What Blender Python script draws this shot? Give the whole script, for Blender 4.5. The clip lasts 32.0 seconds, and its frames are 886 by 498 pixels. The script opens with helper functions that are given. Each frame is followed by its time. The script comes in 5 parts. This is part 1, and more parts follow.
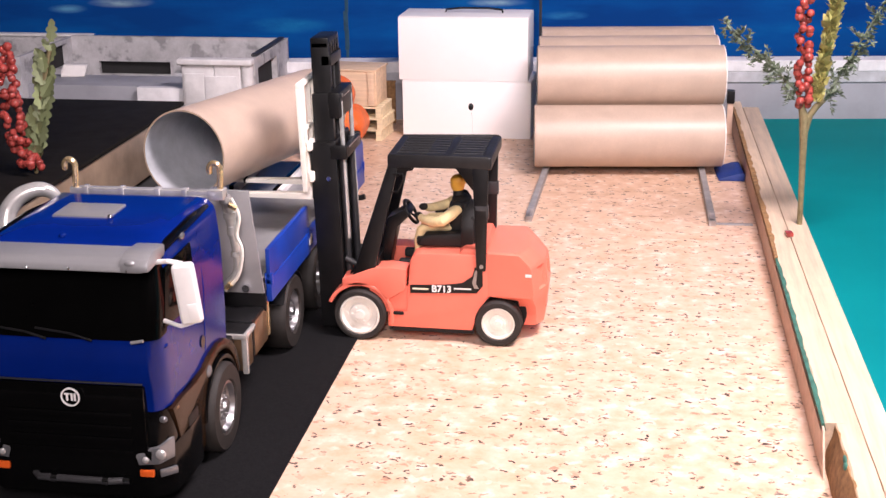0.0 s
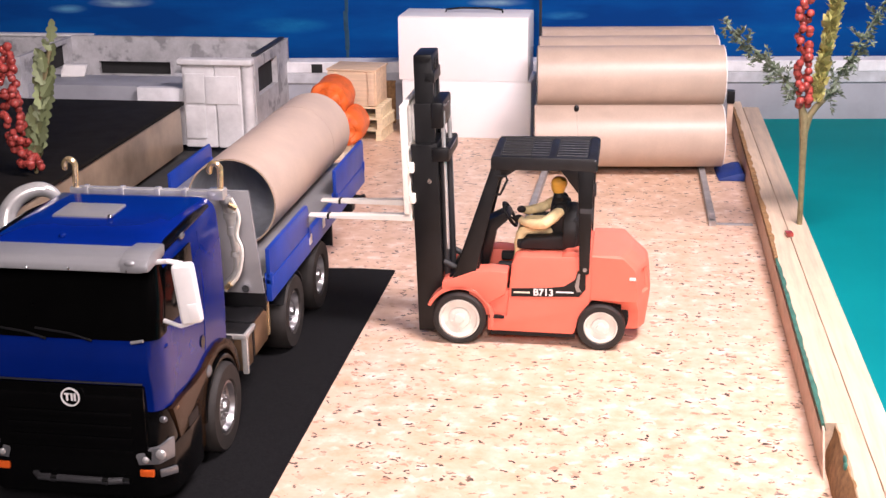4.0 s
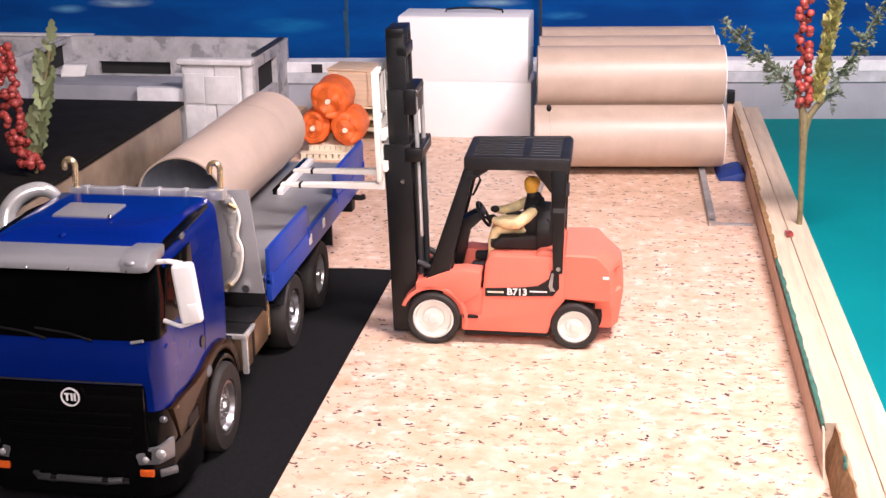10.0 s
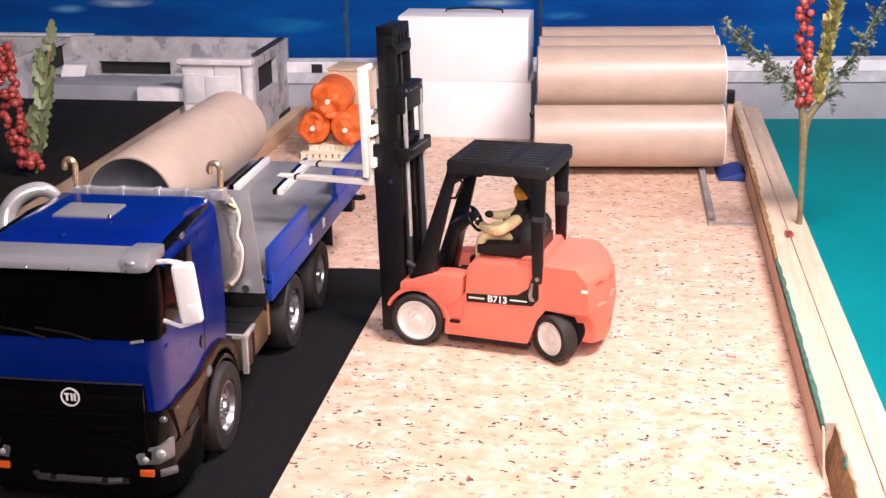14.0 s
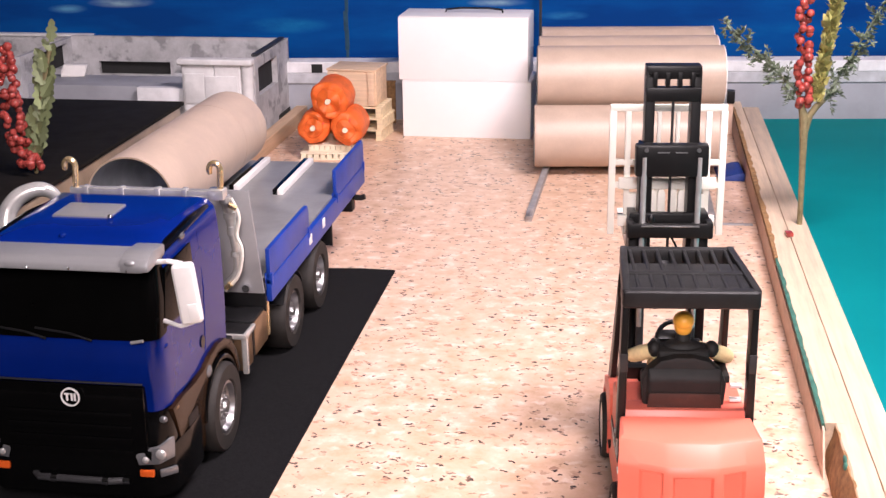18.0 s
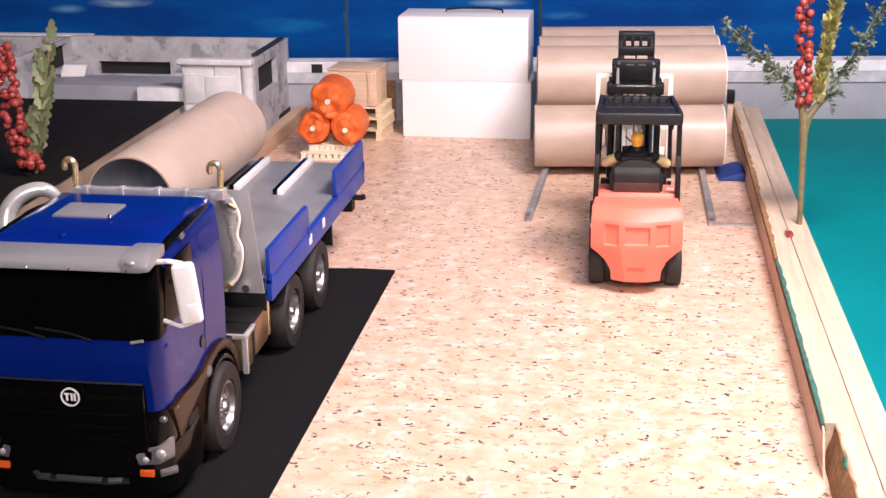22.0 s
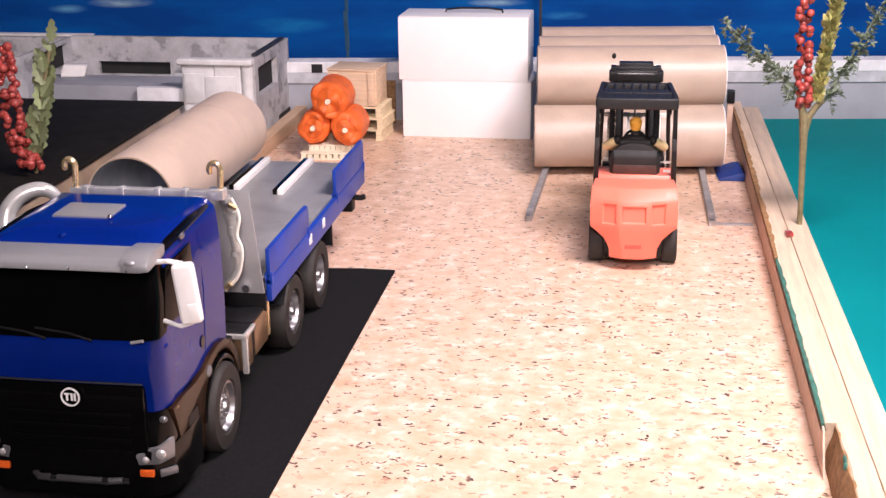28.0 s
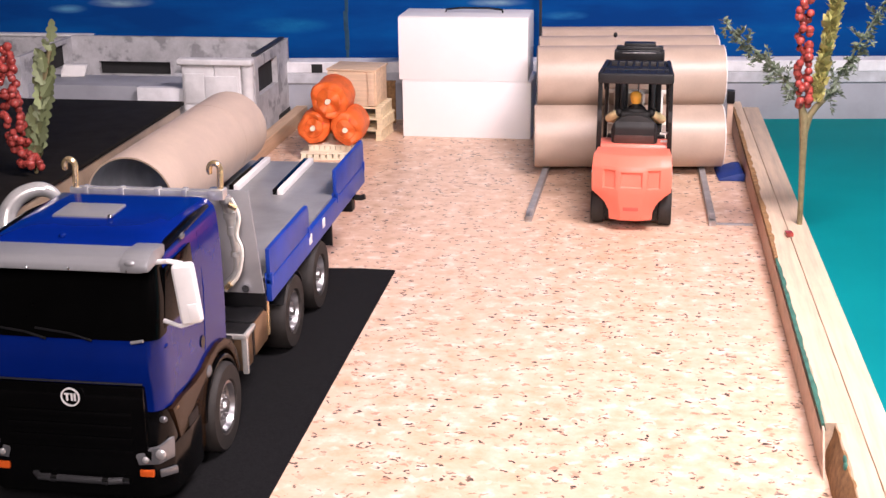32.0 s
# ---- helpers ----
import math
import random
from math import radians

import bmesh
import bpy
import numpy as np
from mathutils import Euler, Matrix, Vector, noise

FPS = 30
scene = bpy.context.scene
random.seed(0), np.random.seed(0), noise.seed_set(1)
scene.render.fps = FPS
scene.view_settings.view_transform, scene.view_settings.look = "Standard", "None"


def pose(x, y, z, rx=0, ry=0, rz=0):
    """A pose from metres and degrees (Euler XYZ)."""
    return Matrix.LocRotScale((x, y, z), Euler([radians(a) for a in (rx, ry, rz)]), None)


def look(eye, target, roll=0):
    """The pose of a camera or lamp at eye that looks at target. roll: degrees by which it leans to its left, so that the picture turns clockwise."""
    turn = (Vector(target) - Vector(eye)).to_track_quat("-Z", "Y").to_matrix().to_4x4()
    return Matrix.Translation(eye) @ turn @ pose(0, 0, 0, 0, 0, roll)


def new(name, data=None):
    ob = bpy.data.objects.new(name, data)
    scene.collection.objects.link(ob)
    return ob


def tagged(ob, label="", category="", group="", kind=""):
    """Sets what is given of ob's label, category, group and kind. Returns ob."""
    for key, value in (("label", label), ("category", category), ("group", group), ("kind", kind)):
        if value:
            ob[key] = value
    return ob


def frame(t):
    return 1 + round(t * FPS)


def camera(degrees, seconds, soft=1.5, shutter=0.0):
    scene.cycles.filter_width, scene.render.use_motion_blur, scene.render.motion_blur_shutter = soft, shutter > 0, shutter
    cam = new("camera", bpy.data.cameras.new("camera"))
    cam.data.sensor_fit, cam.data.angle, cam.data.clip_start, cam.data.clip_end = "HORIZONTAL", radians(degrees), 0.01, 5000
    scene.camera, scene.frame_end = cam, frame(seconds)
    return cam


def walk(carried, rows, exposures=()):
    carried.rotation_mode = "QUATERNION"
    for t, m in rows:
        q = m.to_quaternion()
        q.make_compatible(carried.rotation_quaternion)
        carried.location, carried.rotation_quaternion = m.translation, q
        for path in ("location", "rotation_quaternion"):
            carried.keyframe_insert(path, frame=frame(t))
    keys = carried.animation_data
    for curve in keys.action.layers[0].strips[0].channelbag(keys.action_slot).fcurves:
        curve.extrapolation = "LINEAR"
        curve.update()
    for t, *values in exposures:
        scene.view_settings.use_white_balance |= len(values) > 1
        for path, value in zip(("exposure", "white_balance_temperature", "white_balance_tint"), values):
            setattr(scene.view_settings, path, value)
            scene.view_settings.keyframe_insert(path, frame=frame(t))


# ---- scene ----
CAM = look((0.0, 0.0, 0.6454), (-math.sin(radians(8.8)) * 3, math.cos(radians(8.8)) * 3, 0.6454 - 3 * math.tan(radians(18.427))), -0.70)
cam = camera(37.65, 32.0, 1.45)
walk(cam, [(0.0, CAM), (32.0, CAM)], [(0.0, 0.0)])

# ---- world and lamps ----
world = bpy.data.worlds.new("world")
scene.world = world
world.use_nodes = True
world.node_tree.nodes["Background"].inputs[0].default_value = (0.55, 0.55, 0.6, 1)
world.node_tree.nodes["Background"].inputs[1].default_value = 0.1


def lamp(name, at, to, size, watts, colour):
    data = bpy.data.lights.new(name, "AREA")
    data.shape, data.size, data.energy, data.color = "DISK", size, watts, colour
    ob = new(name, data)
    ob.matrix_world = look(at, to)
    return ob


lamp("ceiling_lamp_light", (0.40, 1.30, 1.58), (0.1, 1.8, 0.0), 0.72, 102.0, (1.0, 0.85, 0.895))
# Unseen fill light added behind the camera to brighten front faces.
lamp("front_fill_light", (0.1, -0.95, 1.45), (-0.25, 2.2, 0.0), 0.72, 80.0, (1.0, 0.86, 0.885))


# ---- materials ----
class Mat:
    """A node material with short ways to add nodes."""

    def __init__(self, name, rough=0.5, metal=0.0, spec=0.5):
        self.m = bpy.data.materials.new(name)
        self.m.use_nodes = True
        self.t = self.m.node_tree
        self.b = self.t.nodes["Principled BSDF"]
        self.b.inputs["Roughness"].default_value = rough
        self.b.inputs["Metallic"].default_value = metal
        self.b.inputs["Specular IOR Level"].default_value = spec
        self.co = self.t.nodes.new("ShaderNodeTexCoord").outputs["Object"]

    def node(self, kind, **sets):
        n = self.t.nodes.new(kind)
        for k, v in sets.items():
            n.inputs[k.replace("_", " ")].default_value = v
        return n

    def link(self, a, b):
        self.t.links.new(a, b)

    def scaled(self, sx, sy, sz, rz=0.0):
        n = self.t.nodes.new("ShaderNodeMapping")
        n.inputs["Scale"].default_value = (sx, sy, sz)
        n.inputs["Rotation"].default_value = (0, 0, rz)
        self.link(self.co, n.inputs[0])
        return n.outputs[0]

    def noise(self, scale, detail=4.0, rough=0.55, co=None):
        n = self.node("ShaderNodeTexNoise", Scale=scale, Detail=detail, Roughness=rough)
        self.link(co or self.co, n.inputs["Vector"])
        return n.outputs["Fac"]

    def ramp(self, fac, stops, constant=False):
        n = self.t.nodes.new("ShaderNodeValToRGB")
        r = n.color_ramp
        if constant:
            r.interpolation = "CONSTANT"
        while len(r.elements) < len(stops):
            r.elements.new(0.5)
        for e, (p, c) in zip(r.elements, stops):
            e.position, e.color = p, (*c, 1) if len(c) == 3 else c
        self.link(fac, n.inputs[0])
        return n.outputs[0]

    def mix(self, fac, a, b, mode="MIX"):
        n = self.t.nodes.new("ShaderNodeMix")
        n.data_type, n.blend_type = "RGBA", mode
        for v, i in ((fac, 0), (a, 6), (b, 7)):
            if isinstance(v, (int, float)):
                n.inputs[i].default_value = v
            elif isinstance(v, tuple):
                n.inputs[i].default_value = (*v, 1)
            else:
                self.link(v, n.inputs[i])
        return n.outputs[2]

    def colour(self, c):
        if isinstance(c, tuple):
            self.b.inputs["Base Color"].default_value = (*c, 1)
        else:
            self.link(c, self.b.inputs["Base Color"])
        return self

    def roughness(self, fac, lo, hi):
        n = self.t.nodes.new("ShaderNodeMapRange")
        n.inputs["To Min"].default_value, n.inputs["To Max"].default_value = lo, hi
        self.link(fac, n.inputs["Value"])
        self.link(n.outputs[0], self.b.inputs["Roughness"])
        return self

    def bump(self, height, strength=0.3, distance=0.001):
        n = self.node("ShaderNodeBump", Strength=strength, Distance=distance)
        self.link(height, n.inputs["Height"])
        self.link(n.outputs[0], self.b.inputs["Normal"])
        return self


def painted(name, colour, rough=0.4, spread=0.06, metal=0.0, grain=40.0, bump=0.15, spec=0.5):
    """A paint or plastic with faint blotches, fine grain and uneven gloss."""
    m = Mat(name, rough, metal, spec)
    lo = tuple(max(0.0, c * (1 - spread * 1.6)) for c in colour)
    hi = tuple(min(1.0, c * (1 + spread)) for c in colour)
    n = m.noise(grain, 6.0, 0.6)
    m.colour(m.ramp(n, [(0.3, lo), (0.7, hi)]))
    m.roughness(m.noise(grain * 0.4, 3.0), max(0.03, rough - 0.1), min(1.0, rough + 0.12))
    return m.bump(m.noise(grain * 20, 3.0), bump, 0.0004).m


def terrazzo():
    """Pale printed terrazzo: soft peach blotches and thin bent shards, brown to nearly black."""
    m = Mat("speckled_floor", 0.42, 0.0, 0.28)
    bend = m.node("ShaderNodeTexNoise", Scale=95.0, Detail=3.0)
    m.link(m.co, bend.inputs["Vector"])
    add = m.t.nodes.new("ShaderNodeVectorMath")
    add.operation = "MULTIPLY_ADD"
    add.inputs[1].default_value = (0.021, 0.021, 0.0)
    m.link(bend.outputs["Color"], add.inputs[0])
    m.link(m.scaled(0.82, 1.0, 1.0), add.inputs[2])

    def chips(scale, share, lo, hi):
        """Bent scraps: a share of the cells, cut off near their middle."""
        v = m.node("ShaderNodeTexVoronoi", Scale=scale)
        m.link(add.outputs[0], v.inputs["Vector"])
        pick = m.ramp(v.outputs["Color"], [(0.0, (0, 0, 0)), (1.0 - share, (1, 1, 1))], True)
        near = m.ramp(v.outputs["Distance"], [(lo, (1, 1, 1)), (hi, (0, 0, 0))])
        return m.mix(1.0, pick, near, "MULTIPLY"), v.outputs["Color"]

    c = m.ramp(m.noise(34.0, 4.0, 0.6), [(0.30, (0.56, 0.360, 0.230)), (0.44, (0.67, 0.455, 0.322)), (0.58, (0.74, 0.532, 0.408)), (0.72, (0.87, 0.725, 0.63))])
    c = m.mix(m.ramp(m.noise(3.2, 4.0), [(0.35, (0, 0, 0)), (0.7, (0.4, 0.4, 0.4))]), c, (0.67, 0.447, 0.295))
    white, tone = chips(70.0, 0.36, 0.22, 0.46)
    c = m.mix(m.mix(1.0, white, (0.36, 0.36, 0.36), "MULTIPLY"), c, (0.92, 0.83, 0.77))
    tan, tone = chips(92.0, 0.54, 0.20, 0.36)
    c = m.mix(m.mix(1.0, tan, (0.75, 0.75, 0.75), "MULTIPLY"), c, m.ramp(tone, [(0.5, (0.34, 0.17, 0.11)), (0.75, (0.55, 0.33, 0.23))]))
    dark, tone = chips(108.0, 0.56, 0.19, 0.28)
    patch = m.ramp(m.noise(20.0, 3.0), [(0.30, (0.4, 0.4, 0.4)), (0.46, (1, 1, 1))])
    shade = m.ramp(m.noise(210.0), [(0.44, (0.022, 0.016, 0.016)), (0.66, (0.20, 0.11, 0.08))])
    m.colour(m.mix(m.mix(1.0, dark, patch, "MULTIPLY"), c, shade))
    m.roughness(m.noise(9.0), 0.22, 0.42)
    return m.bump(m.noise(400.0), 0.12, 0.0004).m


def cardboard(name, base, gloss=0.6):
    m = Mat(name, 0.62)
    n = m.noise(22.0, 5.0)
    streak = m.noise(90.0, 4.0, 0.6, m.scaled(0.25, 3.0, 3.0))
    c = m.mix(m.ramp(n, [(0.35, (0, 0, 0)), (0.65, (1, 1, 1))]), tuple(v * 0.92 for v in base), tuple(min(1, v * 1.06) for v in base))
    c = m.mix(m.ramp(streak, [(0.3, (0.0, 0.0, 0.0)), (0.8, (0.35, 0.35, 0.35))]), c, tuple(v * 0.8 for v in base))
    m.colour(c)
    m.roughness(n, gloss - 0.06, gloss + 0.08)
    return m.bump(streak, 0.15, 0.0005).m


def concrete(name, base=(0.47, 0.465, 0.475)):
    m = Mat(name, 0.85)
    n = m.noise(18.0, 6.0, 0.65)
    c = m.ramp(n, [(0.25, tuple(v * 0.62 for v in base)), (0.5, base), (0.75, tuple(min(1, v * 1.35) for v in base))])
    stain = m.ramp(m.noise(24.0, 3.0, 0.55), [(0.55, (0, 0, 0)), (0.63, (0.7, 0.7, 0.7))])
    c = m.mix(stain, c, tuple(v * 0.42 for v in base))
    m.colour(c)
    return m.bump(m.noise(160.0, 5.0), 0.5, 0.002).m


def wood(name, base, grain_axis="y", rough=0.6):
    m = Mat(name, rough)
    sc = m.scaled(40.0, 2.5, 40.0) if grain_axis == "y" else m.scaled(2.5, 40.0, 40.0)
    g = m.noise(3.0, 6.0, 0.6, sc)
    c = m.ramp(g, [(0.25, tuple(v * 0.72 for v in base)), (0.55, base), (0.8, tuple(min(1, v * 1.15) for v in base))])
    c = m.mix(m.ramp(m.noise(14.0, 4.0), [(0.45, (0, 0, 0)), (0.8, (0.4, 0.4, 0.4))]), c, tuple(v * 0.7 for v in base))
    m.colour(c)
    return m.bump(g, 0.25, 0.0008).m


def sky_paint():
    m = Mat("painted_sky", 0.8, 0.0, 0.12)
    c = m.ramp(m.noise(1.9, 5.0, 0.55, m.scaled(1.0, 1.0, 4.2)), [(0.40, (0.0, 0.046, 0.23)), (0.56, (0.0, 0.082, 0.325)), (0.68, (0.001, 0.13, 0.41)), (0.76, (0.06, 0.25, 0.48)), (0.84, (0.30, 0.45, 0.54))])
    c = m.mix(m.ramp(m.noise(11.0, 4.0), [(0.4, (0, 0, 0)), (0.8, (0.3, 0.3, 0.3))]), c, (0.0, 0.05, 0.25))
    wisp = m.ramp(m.noise(9.0, 5.0, 0.6, m.scaled(1.0, 1.0, 3.0)), [(0.32, (0.15, 0.15, 0.15)), (0.6, (1, 1, 1))])
    # painted clouds: x, height, half width, half height, colour
    for cx, cz, wide, high, tint in ((-1.242, 0.230, 0.085, 0.013, (0.34, 0.50, 0.56)), (-1.374, 0.216, 0.050, 0.012, (0.10, 0.30, 0.50)), (-0.843, 0.174, 0.110, 0.022, (0.01, 0.19, 0.45)), (-0.342, 0.225, 0.075, 0.010, (0.30, 0.46, 0.54)), (-0.182, 0.194, 0.060, 0.012, (0.03, 0.22, 0.47))):
        place = m.scaled(1 / wide, 0.0, 1 / high)
        place.node.inputs["Location"].default_value = (-cx / wide, 0.0, -cz / high)
        far = m.t.nodes.new("ShaderNodeVectorMath")
        far.operation = "LENGTH"
        m.link(place, far.inputs[0])
        soft = m.ramp(far.outputs["Value"], [(0.15, (1, 1, 1)), (1.0, (0, 0, 0))])
        c = m.mix(m.mix(1.0, soft, wisp, "MULTIPLY"), c, tint)
    m.colour(c)
    return m.bump(m.noise(250.0), 0.2, 0.001).m


def water_paint():
    m = Mat("turquoise_water", 0.7, 0.0, 0.1)
    c = m.ramp(m.noise(4.0, 4.0), [(0.3, (0.0, 0.185, 0.20)), (0.7, (0.0, 0.215, 0.23))])
    m.colour(c)
    return m.bump(m.noise(30.0, 3.0), 0.08, 0.002).m


def asphalt_mat():
    m = Mat("black_felt", 0.95, 0.0, 0.15)
    m.colour(m.ramp(m.noise(500.0, 3.0), [(0.3, (0.003, 0.003, 0.0035)), (0.75, (0.011, 0.011, 0.012))]))
    return m.bump(m.noise(700.0), 0.5, 0.001).m


def leaf(name, base):
    m = Mat(name, 0.55)
    info = m.t.nodes.new("ShaderNodeNewGeometry")
    m.colour(m.ramp(info.outputs["Random Per Island"], [(0.0, tuple(v * 0.6 for v in base)), (0.6, base), (1.0, tuple(min(1, v * 1.5) for v in base))]))
    m.b.inputs["Subsurface Weight"].default_value = 0.0
    return m.bump(m.noise(300.0), 0.2, 0.0005).m


M = {
    "floor": terrazzo(), "road": asphalt_mat(), "sky": sky_paint(), "water": water_paint(),
    "tube": cardboard("tube_cardboard", (0.51, 0.395, 0.315), 0.40), "tube_in": painted("tube_inside", (0.46, 0.48, 0.51), 0.8, 0.1),
    "card_edge": painted("card_edge", (0.40, 0.30, 0.22), 0.8, 0.1, grain=200.0),
    "white_card": painted("white_card", (0.92, 0.91, 0.91), 0.5, 0.02, grain=6.0), "cream": painted("cream_card", (0.82, 0.74, 0.57), 0.75, 0.06, grain=60.0),
    "concrete": concrete("concrete"), "concrete_light": painted("light_concrete", (0.76, 0.755, 0.76), 0.85, 0.12, grain=22.0), "quay": painted("quay_grey", (0.36, 0.37, 0.41), 0.8, 0.1, grain=10.0),
    # void: near-black that puts shade into openings and colours dark stones
    "stone": painted("white_stone", (0.80, 0.80, 0.82), 0.8, 0.1, grain=30.0), "stone_grey": painted("grey_stone", (0.52, 0.53, 0.56), 0.8, 0.16, grain=30.0), "void": painted("dark_shade_and_stone", (0.02, 0.02, 0.02), 0.9),
    "beam": wood("beam_top", (0.66, 0.51, 0.37)), "beam_side": painted("peach_facing", (0.66, 0.46, 0.35), 0.6, 0.08, grain=60.0), "torn": painted("torn_brown", (0.33, 0.185, 0.08), 0.9, 0.3, grain=90.0),
    "green_paint": painted("green_paint", (0.045, 0.165, 0.125), 0.7, 0.3, grain=70.0), "plank": wood("plank", (0.66, 0.45, 0.29)),
    "blue": painted("truck_blue", (0.001, 0.0125, 0.145), 0.13, 0.1, grain=12.0, bump=0.02, spec=0.24), "blue_bed": painted("bed_blue", (0.005, 0.042, 0.33), 0.38, 0.14, grain=25.0),
    "black": painted("black_plastic", (0.007, 0.007, 0.008), 0.45, 0.2, spec=0.3), "gloss_black": painted("gloss_black", (0.0022, 0.0022, 0.0023), 0.16, 0.1, bump=0.03, spec=0.2),
    "dark": painted("dark_metal", (0.03, 0.03, 0.032), 0.5, 0.2), "rubber": painted("rubber", (0.019, 0.016, 0.014), 0.7, 0.2, grain=80.0),
    "steel": painted("brushed_steel", (0.46, 0.46, 0.47), 0.3, 0.15, 0.95, 60.0), "chrome": painted("chrome", (0.75, 0.75, 0.76), 0.12, 0.05, 1.0),
    "silver": painted("silver_paint", (0.34, 0.34, 0.35), 0.32, 0.08, 0.45, 14.0), "deck": painted("deck_grey", (0.25, 0.25, 0.255), 0.4, 0.16, 0.15, 14.0),
    "head": painted("headboard_grey", (0.30, 0.30, 0.31), 0.36, 0.12, 0.3, 14.0), "fender": painted("fender_plastic", (0.026, 0.012, 0.005), 0.2, 0.3, grain=10.0, spec=0.3), "bronze": painted("bronze_metal", (0.26, 0.17, 0.10), 0.3, 0.2, 0.7, 30.0), "gold": painted("brass", (0.86, 0.64, 0.36), 0.2, 0.15, 0.8),
    "glass": painted("dark_glass", (0.002, 0.002, 0.002), 0.08, 0.1, bump=0.0, spec=0.06), "lens": painted("lamp_lens", (0.20, 0.20, 0.21), 0.16, 0.2, 0.5), "amber": painted("amber_lens", (0.75, 0.12, 0.02), 0.25, 0.1),
    "white": painted("white_plastic", (0.82, 0.80, 0.78), 0.4, 0.04), "offwhite": painted("offwhite_rim", (0.80, 0.77, 0.70), 0.4, 0.06),
    "red": painted("coral_red", (0.87, 0.195, 0.13), 0.40, 0.05, grain=8.0, bump=0.05), "red_dark": painted("coral_shade", (0.70, 0.10, 0.075), 0.4, 0.05),
    "guard": painted("guard_black", (0.0065, 0.0065, 0.007), 0.36, 0.25, spec=0.35), "guard_top": painted("guard_grey", (0.014, 0.014, 0.015), 0.45, 0.25, grain=90.0, spec=0.4),
    "ivory": painted("ivory_fork", (0.92, 0.89, 0.80), 0.4, 0.03), "skin": painted("cream_cloth", (0.86, 0.69, 0.37), 0.7, 0.12, grain=90.0), "helmet": painted("yellow_helmet", (0.92, 0.46, 0.06), 0.4, 0.08),
    "vest": painted("black_vest", (0.011, 0.010, 0.0095), 0.65, 0.3), "brown": painted("brown_seat", (0.06, 0.025, 0.018), 0.5, 0.3),
    "orange": painted("orange_hose", (0.80, 0.15, 0.025), 0.55, 0.14, grain=50.0), "crate": wood("crate_wood", (0.78, 0.58, 0.40), "x"),
    "pallet": wood("pallet_wood", (0.82, 0.68, 0.45), "x"), "lid": painted("black_lid", (0.012, 0.0105, 0.009), 0.75, 0.2, spec=0.12), "amber_side": painted("smoked_side", (0.34, 0.255, 0.18), 0.35, 0.3, grain=9.0),
    "berry": painted("red_berry", (0.36, 0.06, 0.05), 0.16, 0.4, grain=120.0), "leaf": leaf("green_leaf", (0.19, 0.225, 0.105)), "yellow_leaf": leaf("yellow_leaf", (0.36, 0.34, 0.12)), "grey_leaf": leaf("grey_leaf", (0.105, 0.135, 0.085)),
    "stem": painted("plant_stem", (0.22, 0.18, 0.09), 0.6, 0.25, grain=70.0), "olive": painted("olive_drip", (0.018, 0.075, 0.13), 0.8, 0.3), "wall": painted("room_wall", (0.06, 0.058, 0.056), 0.9, 0.04, grain=4.0), "table": painted("table_top", (0.05, 0.05, 0.05), 0.7, 0.1),
    "tarp": painted("blue_tarp", (0.01, 0.035, 0.19), 0.5, 0.15), "print": painted("white_print", (0.85, 0.83, 0.8), 0.5, 0.03), "rail": painted("grey_rail", (0.36, 0.36, 0.37), 0.5, 0.15, 0.3),
}
M["bright"] = painted("bright_metal", (0.72, 0.71, 0.69), 0.18, 0.12, 0.58, 60.0)


# ---- mesh helpers ----
def bevel(bm, geom_verts, width, segs=2):
    edges = {e for v in geom_verts for e in v.link_edges}
    if width > 0:
        bmesh.ops.bevel(bm, geom=list(edges), offset=width, segments=segs, affect="EDGES", profile=0.6, clamp_overlap=True)


def box(bm, lo, hi, bev=0.0, m=None, segs=2):
    """A box between two corners, with rounded edges."""
    lo, hi = Vector(lo), Vector(hi)
    t = Matrix.Translation((lo + hi) / 2) @ Matrix.Diagonal((*(hi - lo), 1))
    vs = bmesh.ops.create_cube(bm, size=1.0, matrix=(m or Matrix()) @ t)["verts"]
    bevel(bm, vs, bev, segs)
    return bm


def rod(bm, a, b, r, r2=None, segs=20, caps=True):
    a, b = Vector(a), Vector(b)
    d = b - a
    m = Matrix.Translation((a + b) / 2) @ d.to_track_quat("Z", "Y").to_matrix().to_4x4()
    bmesh.ops.create_cone(bm, cap_ends=caps, segments=segs, radius1=r, radius2=r if r2 is None else r2, depth=d.length, matrix=m)
    return bm


def ball(bm, c, r, scale=(1, 1, 1), u=14, v=9):
    bmesh.ops.create_uvsphere(bm, u_segments=u, v_segments=v, radius=r, matrix=Matrix.Translation(c) @ Matrix.Diagonal((*scale, 1)))
    return bm


def lathe(bm, profile, segs=32, m=None):
    """Turns a closed profile of (radius, height) round the z axis."""
    m = m or Matrix()
    rings = []
    for i in range(segs):
        a = 2 * math.pi * i / segs
        rings.append([bm.verts.new(m @ Vector((r * math.cos(a), r * math.sin(a), h))) for r, h in profile])
    n = len(profile)
    for i in range(segs):
        p, q = rings[i], rings[(i + 1) % segs]
        for k in range(n):
            vs = [p[k], q[k], q[(k + 1) % n], p[(k + 1) % n]]
            if len({tuple(round(c, 7) for c in v.co) for v in vs}) > 2:
                bm.faces.new(vs)
    return bm


